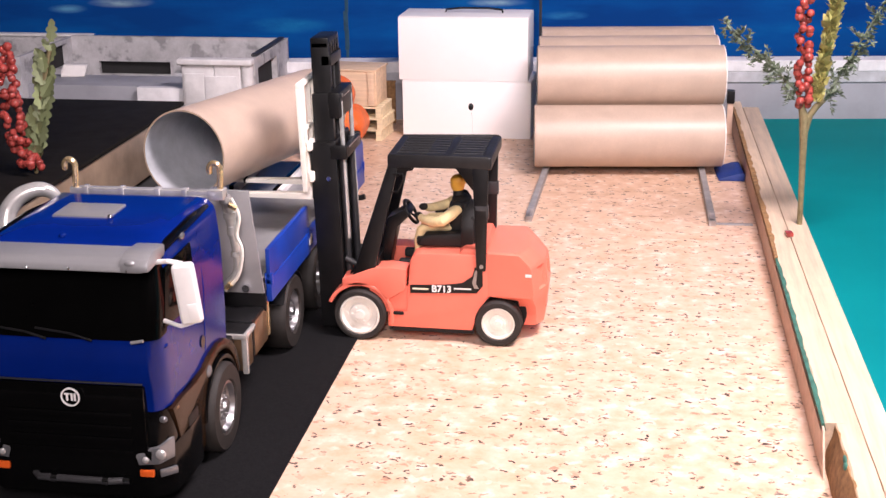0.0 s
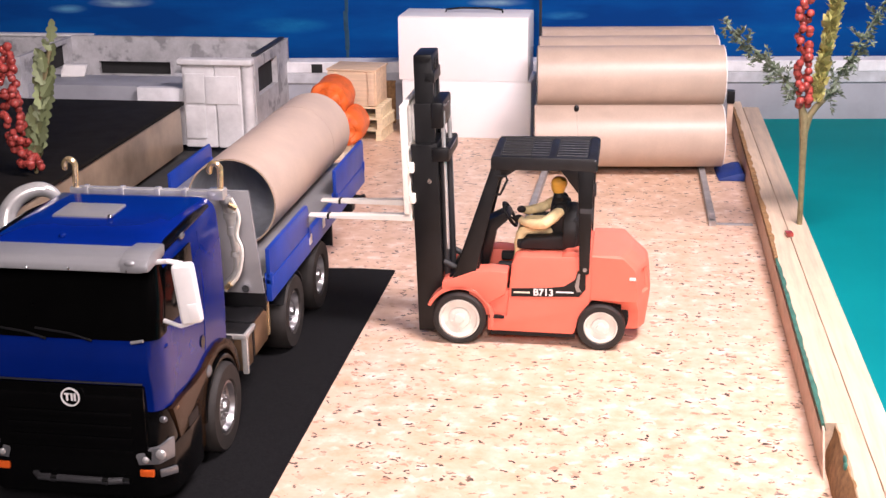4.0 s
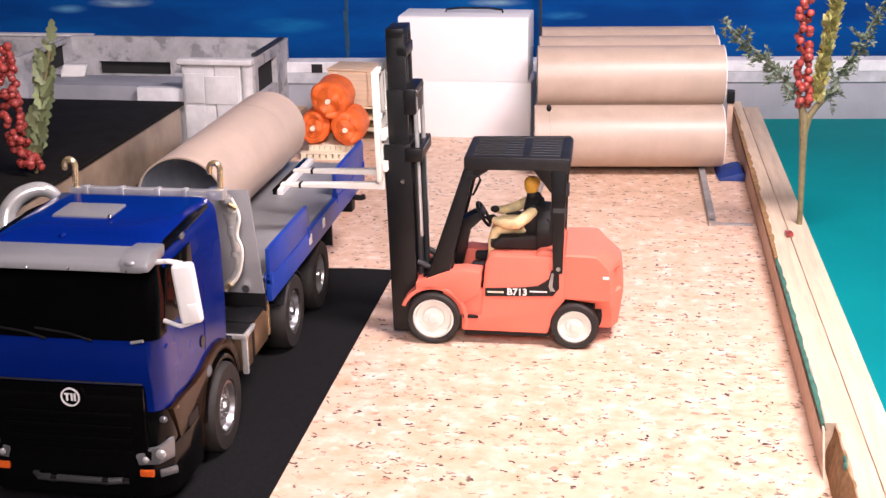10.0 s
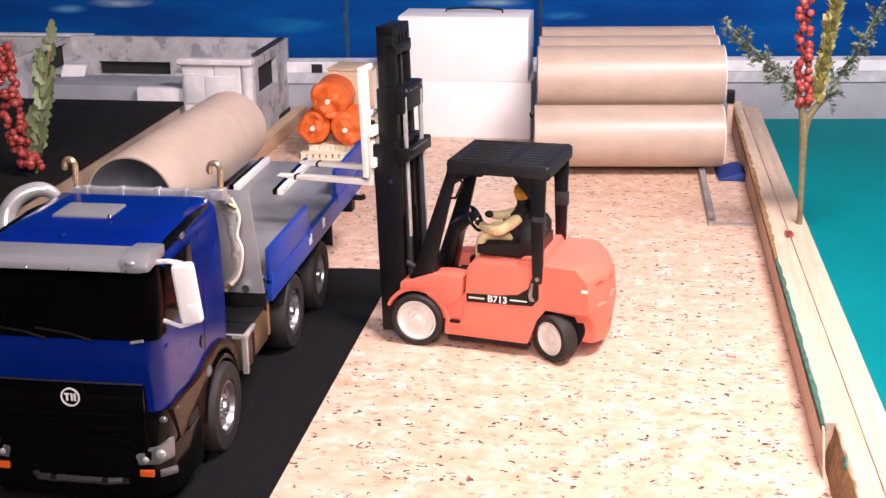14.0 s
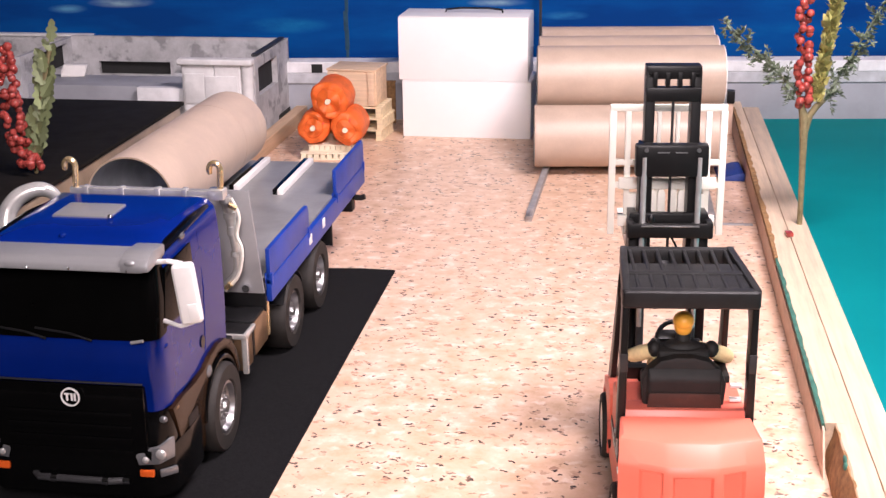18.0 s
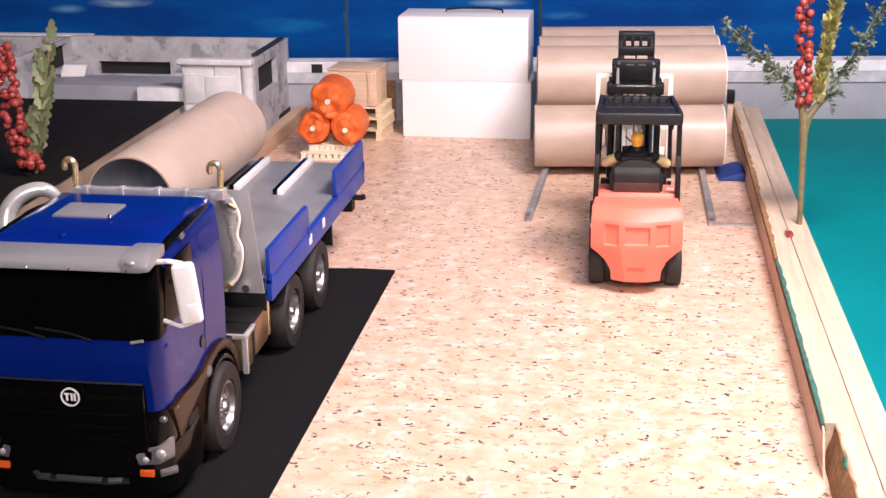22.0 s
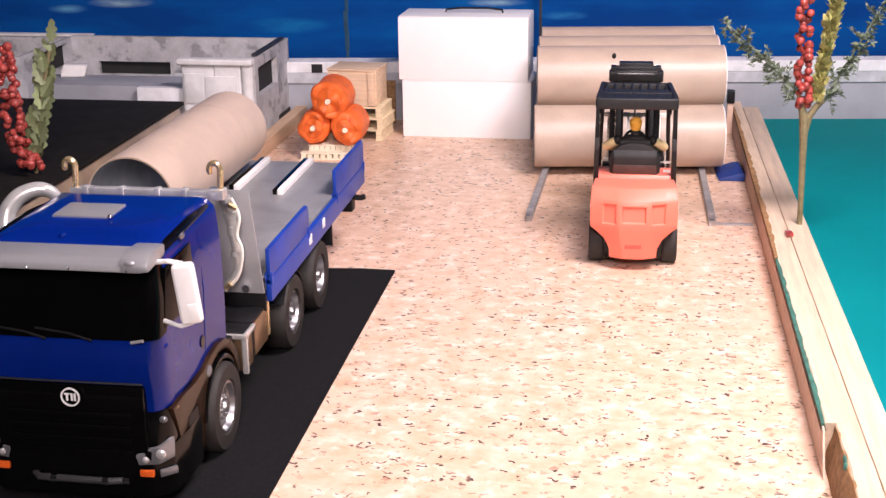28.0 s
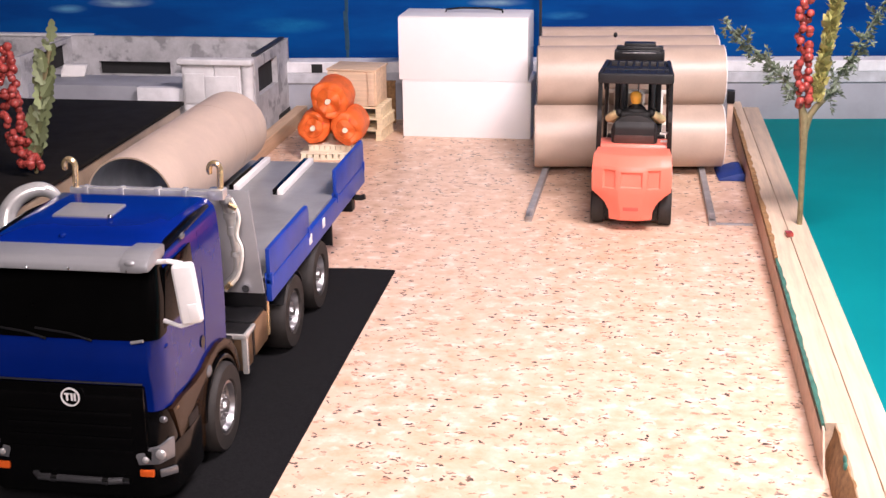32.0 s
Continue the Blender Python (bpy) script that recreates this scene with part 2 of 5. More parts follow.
def prism(bm, pts, axis, lo, hi, bev=0.0, segs=2, m=None):
    """An outline pulled out along an axis: x takes (y, z) points, y takes (x, z), z takes (x, y)."""
    def at(p, d):
        v = {"x": (d, p[0], p[1]), "y": (p[0], d, p[1]), "z": (p[0], p[1], d)}[axis]
        return (m @ Vector(v)) if m else Vector(v)
    a = [bm.verts.new(at(p, lo)) for p in pts]
    b = [bm.verts.new(at(p, hi)) for p in pts]
    fs = [bm.faces.new(a), bm.faces.new(b[::-1])]
    n = len(pts)
    for i in range(n):
        fs.append(bm.faces.new((a[i], b[i], b[(i + 1) % n], a[(i + 1) % n])))
    bmesh.ops.recalc_face_normals(bm, faces=fs)
    bevel(bm, a + b, bev, segs)
    return bm


def loft(bm, a, b, bev=0.0, segs=2):
    """A solid between two outlines of as many points each."""
    va, vb = [bm.verts.new(p) for p in a], [bm.verts.new(p) for p in b]
    fs = [bm.faces.new(va), bm.faces.new(vb[::-1])]
    n = len(a)
    for i in range(n):
        fs.append(bm.faces.new((va[i], vb[i], vb[(i + 1) % n], va[(i + 1) % n])))
    bmesh.ops.recalc_face_normals(bm, faces=fs)
    bevel(bm, va + vb, bev, segs)
    return bm


def pipe_path(bm, pts, r, segs=10):
    """A round bar along a bent line."""
    pts = [Vector(p) for p in pts]
    rings = []
    for i, p in enumerate(pts):
        d = (pts[min(i + 1, len(pts) - 1)] - pts[max(i - 1, 0)]).normalized()
        side = d.orthogonal().normalized() if not rings else (rings[-1][1] - d * rings[-1][1].dot(d)).normalized()
        up = d.cross(side)
        rr = r[i] if isinstance(r, (list, tuple)) else r
        rings.append(([bm.verts.new(p + rr * (math.cos(2 * math.pi * k / segs) * side + math.sin(2 * math.pi * k / segs) * up)) for k in range(segs)], side))
    for (p, _), (q, _) in zip(rings, rings[1:]):
        for k in range(segs):
            bm.faces.new((p[k], p[(k + 1) % segs], q[(k + 1) % segs], q[k]))
    bm.faces.new(rings[0][0][::-1])
    bm.faces.new(rings[-1][0])
    return bm


def smooth_line(pts, n=5):
    """More points along a soft curve through the given ones; any further numbers of a point are carried along."""
    pts = [tuple(p) for p in pts]
    out = []
    for i in range(len(pts) - 1):
        a, b, c, d = pts[max(i - 1, 0)], pts[i], pts[i + 1], pts[min(i + 2, len(pts) - 1)]
        for k in range(n):
            u = k / n
            out.append(tuple(0.5 * (2 * q + (r - p) * u + (2 * p - 5 * q + 4 * r - w) * u * u + (3 * q - p - 3 * r + w) * u ** 3) for p, q, r, w in zip(a, b, c, d)))
    return out + [pts[-1]]


def hose_path(bm, pts, radii, segs=12):
    """A soft bent pipe whose thickness changes along it."""
    line = smooth_line([(*p, r) for p, r in zip(pts, radii)])
    return pipe_path(bm, [p[:3] for p in line], [p[3] for p in line], segs)


def arc(c, r, a0, a1, n, plane="xz"):
    out = []
    for i in range(n + 1):
        a = radians(a0 + (a1 - a0) * i / n)
        u, v = r * math.cos(a), r * math.sin(a)
        out.append({"xz": (c[0] + u, c[1], c[2] + v), "yz": (c[0], c[1] + u, c[2] + v), "xy": (c[0] + u, c[1] + v, c[2])}[plane])
    return out


B = bmesh.new


def mesh_of(name, bm, mats, smooth=35):
    me = bpy.data.meshes.new(name)
    bm.normal_update()
    for e in bm.edges:
        e.smooth = e.calc_face_angle(3.2) < radians(smooth)
    for f in bm.faces:
        f.smooth = True
    bm.to_mesh(me)
    bm.free()
    for k in mats if isinstance(mats, (list, tuple)) else [mats]:
        me.materials.append(M[k])
    return me


def part(name, bm, mat, parent, label="", at=None):
    ob = new(name, bm if isinstance(bm, bpy.types.Mesh) else mesh_of(name, bm, mat))
    ob.parent = parent
    if at is not None:
        ob.matrix_basis = at
    return tagged(ob, label)


def thing(name, label, category, at=None, group="", kind="", bm=None, mat=None):
    ob = new(name, mesh_of(name, bm, mat) if bm else None)
    if at is not None:
        ob.matrix_basis = at
    return tagged(ob, label, category, group, kind)


# ---- setting ----
def setting(name, label, bm, mat, at=None):
    return thing(name, label, name.split("_")[0], at, "", "structure", bm, mat)


ROOM = (-2.4, 2.2, -2.2, 4.2, -0.75, 1.8)


def build_room():
    x0, x1, y0, y1, z0, z1 = ROOM
    w = 0.1
    setting("room_floor", "plain grey floor of the room", box(B(), (x0, y0, z0 - w), (x1, y1, z0)), "wall")
    setting("ceiling", "plain grey ceiling of the room", box(B(), (x0, y0, z1), (x1, y1, z1 + w)), "wall")
    setting("wall_south", "plain grey wall behind the camera", box(B(), (x0, y0 - w, z0), (x1, y0, z1)), "wall")
    setting("wall_north", "plain grey wall behind the painted sky", box(B(), (x0, y1, z0), (x1, y1 + w, z1)), "wall")
    setting("wall_west", "plain grey side wall", box(B(), (x0 - w, y0, z0), (x0, y1, z1)), "wall")
    setting("wall_east", "plain grey side wall", box(B(), (x1, y0, z0), (x1 + w, y1, z1)), "wall")
    bm = lathe(B(), [(0, 0), (0.4, 0), (0.4, 0.05), (0.37, 0.05), (0.37, 0.012), (0, 0.012)], 40)
    lampshade = thing("ceiling_lamp", "round pale lamp shade hanging over the table", "lamp", pose(0.40, 1.30, 1.592))
    part("shade", bm, "white", lampshade)
    part("cord", rod(B(), (0, 0, 0.012), (0, 0, 0.21), 0.004), "white", lampshade)
    # Unseen stand, added only to carry the front fill light.
    stand = thing("added_fill_stand", "unseen black lamp stand with a round pale head, added behind the camera", "lamp", pose(0.1, -1.02, z0))
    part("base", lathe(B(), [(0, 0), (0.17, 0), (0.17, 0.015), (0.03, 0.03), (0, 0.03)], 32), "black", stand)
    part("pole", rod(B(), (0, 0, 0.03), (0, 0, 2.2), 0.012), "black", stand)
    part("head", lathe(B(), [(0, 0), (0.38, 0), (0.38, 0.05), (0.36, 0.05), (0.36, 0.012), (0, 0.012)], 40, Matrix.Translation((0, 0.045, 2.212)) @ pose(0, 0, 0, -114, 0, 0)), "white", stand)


build_room()
setting("table", "dark table top under the model yard", box(B(), (-1.9, 0.3, -0.06), (1.4, 3.5, -0.012), 0.004), "table")
setting("floor", "speckled beige and brown terrazzo-look yard floor", box(B(), (-0.78, 0.75, -0.011), (0.2115, 3.0, 0.0)), "floor")
setting("road", "black felt road strip under the truck", prism(B(), [(-0.80, 0.72), (-0.351, 0.72), (-0.351, 1.800), (-0.40, 1.802), (-0.46, 1.797), (-0.80, 1.80)], "z", 0.0005, 0.003, 0.0008), "road")
setting("water", "flat turquoise painted water beside the yard", box(B(), (0.255, 0.6, -0.011), (1.4, 2.93, 0.0)), "water")


def ragged_strip(bm, x0, x1, y0, y1, z0, z1, depth, rng, n=90, inner=True):
    """A long board whose inner top edge is torn in small bites."""
    prev = None
    for i in range(n + 1):
        y = y0 + (y1 - y0) * i / n
        bite = depth * abs(noise.noise((y * 9.0, 3.1, 0.0))) + 0.35 * depth * rng.random()
        ring = [bm.verts.new(p) for p in ((x0, y, z0), (x0, y, z1 - bite * 0.9), (x0 + bite * 0.8, y, z1), (x1 - 0.0107 * (y - 1.2), y, z1 + 0.0006 * math.sin(i)), (x1 - 0.0107 * (y - 1.2), y, z0))]
        if prev:
            for k in range(5):
                bm.faces.new((prev[k], ring[k], ring[(k + 1) % 5], prev[(k + 1) % 5]))
        else:
            bm.faces.new(ring[::-1])
        prev = ring
    bm.faces.new(prev)
    bmesh.ops.recalc_face_normals(bm, faces=bm.faces)
    return bm


def build_kerb():
    rng = random.Random(5)
    kerb = thing("quay_kerb", "pale wooden kerb boards with torn edge along the water", "kerb", kind="structure")
    part("inner_board", ragged_strip(B(), 0.201, 0.2365, 1.262, 2.86, -0.011, 0.046, 0.007, rng), "beam", kerb)
    part("inner_board", ragged_strip(B(), 0.2125, 0.2365, 0.7, 1.2615, -0.011, 0.046, 0.005, rng, 40), "beam", kerb)
    part("outer_board", loft(B(), [(0.2443, 0.7, -0.011), (0.2753, 0.7, -0.011), (0.2753, 0.7, 0.043), (0.2443, 0.7, 0.043)], [(0.2216, 2.82, -0.011), (0.2545, 2.82, -0.011), (0.2545, 2.82, 0.043), (0.2216, 2.82, 0.043)], 0.002), "beam", kerb)
    part("facing", prism(B(), [(1.222, 0.0), (2.86, 0.0), (2.86, 0.036), (1.262, 0.036), (1.258, 0.044), (1.250, 0.043)], "x", 0.1985, 0.2008, 0.0006), "beam_side", kerb, "brown facing strip")
    def smear(y0, y1, n, width, deep, seed):
        """An uneven band that hugs the inner top edge of the kerb."""
        bm, prev = B(), None
        for i in range(n + 1):
            y = y0 + (y1 - y0) * i / n
            k = noise.noise((y * 22.0, seed, 0.0)) + 0.6 * noise.noise((y * 75.0, seed, 3.0))
            w = max(0.0008, width * (0.75 + 0.7 * k)) * min(1.0, 0.25 + 8 * i / n, 0.25 + 8 * (n - i) / n)
            ring = [bm.verts.new(q) for q in ((0.1990, y, 0.0455 - deep * (0.8 + 0.5 * k)), (0.1985, y, 0.0462), (0.2005 + w, y, 0.0474), (0.2013 + w, y, 0.0440), (0.2035, y, 0.0380))]
            if prev:
                for j in range(5):
                    bm.faces.new((prev[j], ring[j], ring[(j + 1) % 5], prev[(j + 1) % 5]))
            else:
                bm.faces.new(ring[::-1])
            prev = ring
        bm.faces.new(prev)
        bmesh.ops.recalc_face_normals(bm, faces=bm.faces)
        return bm

    bm = smear(1.258, 1.79, 90, 0.0036, 0.006, 0.3)
    part("paint_smear", bm, "green_paint", kerb, "green paint smeared on the torn edge")
    bm = B()
    prev = None
    for i in range(41):
        y = 0.78 + 0.4815 * i / 40
        top = 0.0445 + 0.005 * noise.noise((y * 40.0, 1.7, 0.0)) + 0.0015 * rng.random()
        fold = 0.0022 * math.sin(y * 31.0)
        ring = [bm.verts.new(q) for q in ((0.2035, y, -0.005), (0.2045 + fold * 0.4, y, 0.015), (0.2085 + fold, y, 0.032), (0.2118, y, top), (0.2145, y, top), (0.2124, y, -0.005))]
        if prev:
            for k in range(6):
                bm.faces.new((prev[k], ring[k], ring[(k + 1) % 6], prev[(k + 1) % 6]))
        else:
            bm.faces.new(ring[::-1])
        prev = ring
    bm.faces.new(prev)
    bmesh.ops.recalc_face_normals(bm, faces=bm.faces)
    part("torn_patch", bm, "torn", kerb, "brown patch where the facing is torn off")
    bm = B()
    for y, z, w in ((1.176, 0.040, 0.012), (1.184, 0.044, 0.010)):
        ball(bm, (0.2115, y, z), w * 0.7, (0.3, 1.1, 0.6), 10, 8)
    part("paint_blob", bm, "green_paint", kerb)
    bm = smear(1.795, 2.8, 190, 0.0062, 0.013, 5.3)
    part("torn_edge", bm, "torn", kerb, "brown torn paper edge")
    tag = thing("red_tag", "small red plastic tag lying on the wooden kerb", "tag", pose(0.2277, 1.8975, 0.0468, 0, 0, 10))
    part("plate", box(B(), (-0.005, -0.008, 0), (0.005, 0.008, 0.006), 0.0015), "berry", tag)
    left = thing("yard_border", "brown plank border behind the truck", "plank", kind="structure")
    part("board", box(B(), (-0.762, 1.75, 0.0), (-0.737, 2.86, 0.032), 0.002), "plank", left)


build_kerb()


def build_quay():
    """The far quay wall with its course of pale stones, and the painted sky."""
    m = pose(0.24, 2.895, 0.0, 0, 0, 6.0)
    wall = thing("wall_quay", "grey far quay wall topped with pale stones", "wall", m, kind="structure")
    part("face", box(B(), (-1.3, 0.0, -0.011), (1.1, 0.05, 0.082), 0.002), "quay", wall)
    rng = random.Random(3)
    x = -1.28
    block = {}
    while x < 1.05:
        w = rng.choice((0.2, 0.27, 0.34))
        for k in range(2):
            key = (w, "stone" if k else ("void" if -0.84 < x < -0.72 else "stone_grey"))
            if key not in block:
                block[key] = mesh_of("stone", box(B(), (0, -0.004, 0.0), (w - 0.0015, 0.05, 0.024), 0.0012, segs=1), key[1])
            o = part("stone", block[key], None, wall, at=pose(x + (0.02 if k else 0), -0.002 * rng.random(), 0.0825 + 0.0245 * k))
        x += w
    # Small dark plate set on the face of the stones.
    part("dark_piece", box(B(), (-0.968, -0.0065, 0.1075), (-0.944, -0.0045, 0.1265), 0.0005), "void", wall, "small dark piece on the stone course")
    back = setting("backdrop", "deep blue painted sky with faint clouds", box(B(), (-2.0, 0.0, -0.4), (2.0, 0.02, 0.95)), "sky", pose(0.0, 3.12, 0.0, 0, 0, 6.0))
    bm = B()
    for k in range(9):
        z = 0.07 + 0.045 * k
        box(bm, (-0.705 - 0.002 * (k % 3), -0.0012, z), (-0.698 + 0.0015 * (k % 2), 0.0006, z + 0.047), 0.0004)
    part("paint_drip", bm, "olive", back, "thin dark drip of paint")
    post = thing("backdrop_seam", "thin dark vertical seam post of the backdrop", "post", pose(-0.235, 3.05, 0.0))
    part("bar", box(B(), (-0.003, -0.003, 0.0), (0.003, 0.003, 0.42), 0.0005), "dark", post)


build_quay()


# ---- background things ----
def build_white_boxes():
    for name, x0, x1, z0, z1, dep in (("white_box", -0.1446, 0.1265, 0.0, 0.1215, 0.118), ("white_box", -0.151, 0.1197, 0.1217, 0.2535, 0.12)):
        t = thing(name, "plain white cardboard box, one of two stacked", "box", pose(-0.349, 2.655, 0.0, 0, 0, -0.6), "stacked white boxes")
        part("body", box(B(), (x0, 0.0, z0), (x1, dep, z1 - 0.003), 0.0012), "white_card", t)
        part("lid", box(B(), (x0 + 0.0005, 0.0005, z1 - 0.0028), (x1 - 0.0005, dep, z1), 0.001), "white_card", t)
        if z0 > 0.1:
            part("handle", pipe_path(B(), [(-0.062, 0.07, z1 - 0.002), (-0.06, 0.07, z1 + 0.006), (-0.03, 0.07, z1 + 0.009), (0.03, 0.07, z1 + 0.009), (0.058, 0.07, z1 + 0.006), (0.06, 0.07, z1 - 0.002)], 0.0022, 8), "black", t, "thin black carrying handle")


build_white_boxes()


def tube_mesh(length, r=0.0567, wall=0.0022):
    """A cardboard tube along y with open ends and a grey inside."""
    bm = lathe(B(), [(r, 0), (r, length), (r - wall, length), (r - wall, 0)], 64, pose(0, 0, 0, -90, 0, 0))
    bmesh.ops.recalc_face_normals(bm, faces=bm.faces)
    me = mesh_of("tube", bm, ["tube", "tube_in", "card_edge"], 40)
    for f in me.polygons:
        c = f.center
        rr = math.hypot(c.x, c.z)
        f.material_index = 0 if rr > r - 0.2 * wall else (1 if rr < r - 0.9 * wall else 2)
    return me


def build_stack():
    me = tube_mesh(0.3487, 0.0581)
    lip = mesh_of("rim", lathe(B(), [(0.0586, 0), (0.0586, 0.0016), (0.0548, 0.0016), (0.0548, 0)], 48, pose(0, 0.3483, 0, -90, 0, 0)), "white")
    c, s = math.cos(radians(6)), math.sin(radians(6))
    for row in range(3):
        for level in range(2):
            off = 0.1171 * row + (0.0586 if level else 0.0)
            along = (-0.1744 if level else -0.1802) + (0.0, 0.0064, 0.0148)[row]
            px, py = -0.0143 - s * off, 2.4115 + c * off
            o = thing("cardboard_tube", "thick brown cardboard tube lying in a stack on rails", "tube", None, "stacked tubes")
            o.matrix_basis = pose(px + c * along, py + s * along, 0.0708 + 0.1014 * level, 0, 0, 6 - 90)
            part("tube", me, None, o)
            part("rim", lip, None, o, "white cut edge of the tube")
    for x, y0, turn in ((-0.176, 2.076, -1.0), (0.1265, 2.085, 1.0)):
        r = thing("skid_rail", "grey metal skid rail under the tubes", "rail", pose(x, y0, 0.0, 0, 0, turn), "skid rails")
        part("bar", prism(B(), [(0, 0.0), (0.62, 0.0), (0.62, 0.0122), (0.02, 0.0122), (0.0, 0.009)], "x", -0.0055, 0.0055, 0.001), "rail", r)
        part("end_cap", box(B(), (-0.0058, -0.003, 0.0), (0.0058, 0.0, 0.0095), 0.0008), "steel", r)
        part("end_pad", box(B(), (-0.004, -0.0005, 0.0124), (0.004, 0.03, 0.0136), 0.0004), "steel", r)
        if x > 0:
            part("foot_bar", box(B(), (0.0062, 0.004, 0.0), (0.066, 0.010, 0.003), 0.0008), "rail", r, "flat foot bar lying on the floor")
    ch = thing("blue_chock", "dark blue wedge chock beside the tube stack", "chock", pose(0.172, 2.365, 0.0, 0, 0, 3))
    part("wedge", prism(B(), [(-0.022, 0.0), (0.026, 0.0), (0.026, 0.012), (0.022, 0.015), (0.014, 0.015), (-0.022, 0.004)], "y", 0.0, 0.09, 0.002), "tarp", ch)
    bl = thing("black_block", "small black block at the end of the kerb", "block", pose(0.19, 2.75, 0.0))
    part("body", box(B(), (-0.008, -0.01, 0.066), (0.008, 0.01, 0.093), 0.002), "black", bl)
    part("foot", box(B(), (-0.006, -0.006, 0.0), (0.006, 0.006, 0.0655), 0.001), "beam_side", bl)


build_stack()


def build_pallet(width, depth, h, at, label, mat="pallet"):
    p = thing("pallet", label, "pallet", at, "pallets")
    n = 5
    board = mesh_of("top_board", box(B(), (-width / 2, 0, 0), (width / 2, depth / n * 0.8, h * 0.16), 0.0006, segs=1), mat)
    for i in range(n):
        part("top_board", board, None, p, at=pose(0, depth * i / (n - 0.2) , h * 0.84))
    bear = mesh_of("bearer", box(B(), (-0.006, 0, h * 0.16), (0.006, depth * 0.985, h * 0.84), 0.0006, segs=1), mat)
    foot = mesh_of("bottom_board", box(B(), (-0.007, 0, 0), (0.007, depth * 0.985, h * 0.16), 0.0004, segs=1), mat)
    for x in (-width / 2 + 0.007, 0, width / 2 - 0.007):
        part("bearer", bear, None, p, at=pose(x, 0, 0))
        part("bottom_board", foot, None, p, at=pose(x, 0, 0))
    return p


def build_crates():
    for k in range(3):
        build_pallet(0.128, 0.095, 0.0237, pose(-0.594 + 0.003 * (k % 2), 2.612, 0.0239 * k, 0, 0, -5 + (k == 2) * 2), "pale wooden pallet in a stack of three")
    c = thing("wooden_crate", "tan wooden crate on a stack of pallets", "crate", pose(-0.594, 2.617, 0.0718, 0, 0, -6))
    part("body", box(B(), (-0.051, 0.0, 0.0), (0.051, 0.085, 0.073), 0.002), "crate", c)
    part("lid", box(B(), (-0.0535, -0.003, 0.0732), (0.0535, 0.088, 0.0775), 0.0015), "crate", c)
    for x in (-0.0435, 0.0435):
        part("batten", box(B(), (x - 0.007, -0.004, 0.002), (x + 0.007, -0.0002, 0.0728), 0.0008), "crate", c)
    part("edge_strip", box(B(), (0.0512, 0.002, 0.002), (0.0535, 0.012, 0.0725), 0.0005), "crate", c)
    # orange hose coils on two corrugated white pads
    for k, (w, dx) in enumerate(((0.115, 0.0), (0.098, 0.005))):
        pad = thing("corrugated_pad", "cream corrugated cardboard pad under orange coils", "pad", pose(-0.604 + dx, 2.440 + 0.012 * k, 0.0145 * k, 0, 0, 5), "corrugated pads")
        part("sheet", box(B(), (-w / 2, 0, 0), (w / 2, 0.09, 0.0025), 0.0004), "cream", pad)
        part("sheet", box(B(), (-w / 2, 0, 0.0115), (w / 2, 0.09, 0.014), 0.0004), "cream", pad)
        n = 9
        slat = mesh_of("flute", box(B(), (-0.0050, 0.001, 0.0025), (0.0050, 0.089, 0.0115), 0.0006, segs=1), "cream")
        for i in range(n):
            part("flute", slat, None, pad, at=pose(-w / 2 + 0.006 + (w - 0.012) * i / (n - 1), 0, 0))
    for roll, (x, z, r) in zip((0, 40, 75), ((-0.635, 0.0650, 0.033), (-0.570, 0.0630, 0.033), (-0.603, 0.1190, 0.0375))):
        coil = thing("hose_coil", "lumpy rolled bundle of bright orange netting hose", "hose coil", pose(x, 2.487, z, 90, roll, 2), "orange coils")
        for k in range(2):
            rr = r - 0.0135 * k
            ln, c = 0.048, 0.006 if k == 0 else 0.002
            end = rr - (0.0145 if k == 0 else rr - 0.005)
            prof = [(rr * 0.93, -ln), (rr, -ln + 0.008), (rr * 1.02, -ln * 0.3), (rr * 0.98, ln * 0.3), (rr, ln - c * 1.6), (rr - c * 0.35, ln - c * 0.5), (rr - c, ln - 0.0002), (end + 0.002, ln + 0.0005), (end, ln - 0.0015), (end, -ln)]
            bm = lathe(B(), prof, 32, Matrix.Translation((0, 0, 0.0025 * k)))
            bmesh.ops.recalc_face_normals(bm, faces=bm.faces)
            for v in bm.verts:
                a = math.atan2(v.co.y, v.co.x)
                f = 1 + 0.06 * math.sin(2 * a + roll) + 0.13 * noise.noise((v.co.x * 40, v.co.y * 40, v.co.z * 30 + roll))
                v.co.x, v.co.y = v.co.x * f, v.co.y * f
                v.co.z += 0.012 * noise.noise((v.co.x * 45, v.co.y * 45, roll))
            part("winding", bm, "orange", coil)
        part("core", rod(B(), (0, 0, -0.04), (0, 0, 0.0565), 0.0068, 0.0052, segs=12), "cream", coil, "pale core of the coil")
        # Dark strip puts the shade of a slit onto the roll's end.
        part("slit_shade", box(B(), (0.008, -0.0012, 0.046), (0.024, 0.0012, 0.0505), 0.0006), "red_dark", coil, "dark strip standing in for a shaded slit in the roll", at=pose(0, 0, 0, 0, 0, 25 + roll * 2))


build_crates()


def build_board():
    """The dark board that stands between the crate and the white boxes."""
    bd = thing("brown_board", "dark brown board standing against the quay wall", "board", pose(-0.553, 2.772, 0.0, 0, 0, 4))
    part("panel", box(B(), (-0.02, 0.0, 0.0), (0.022, 0.006, 0.092), 0.001), "torn", bd)
    part("top_edge", box(B(), (-0.021, -0.001, 0.0922), (0.023, 0.007, 0.095), 0.0006), "torn", bd)


build_board()


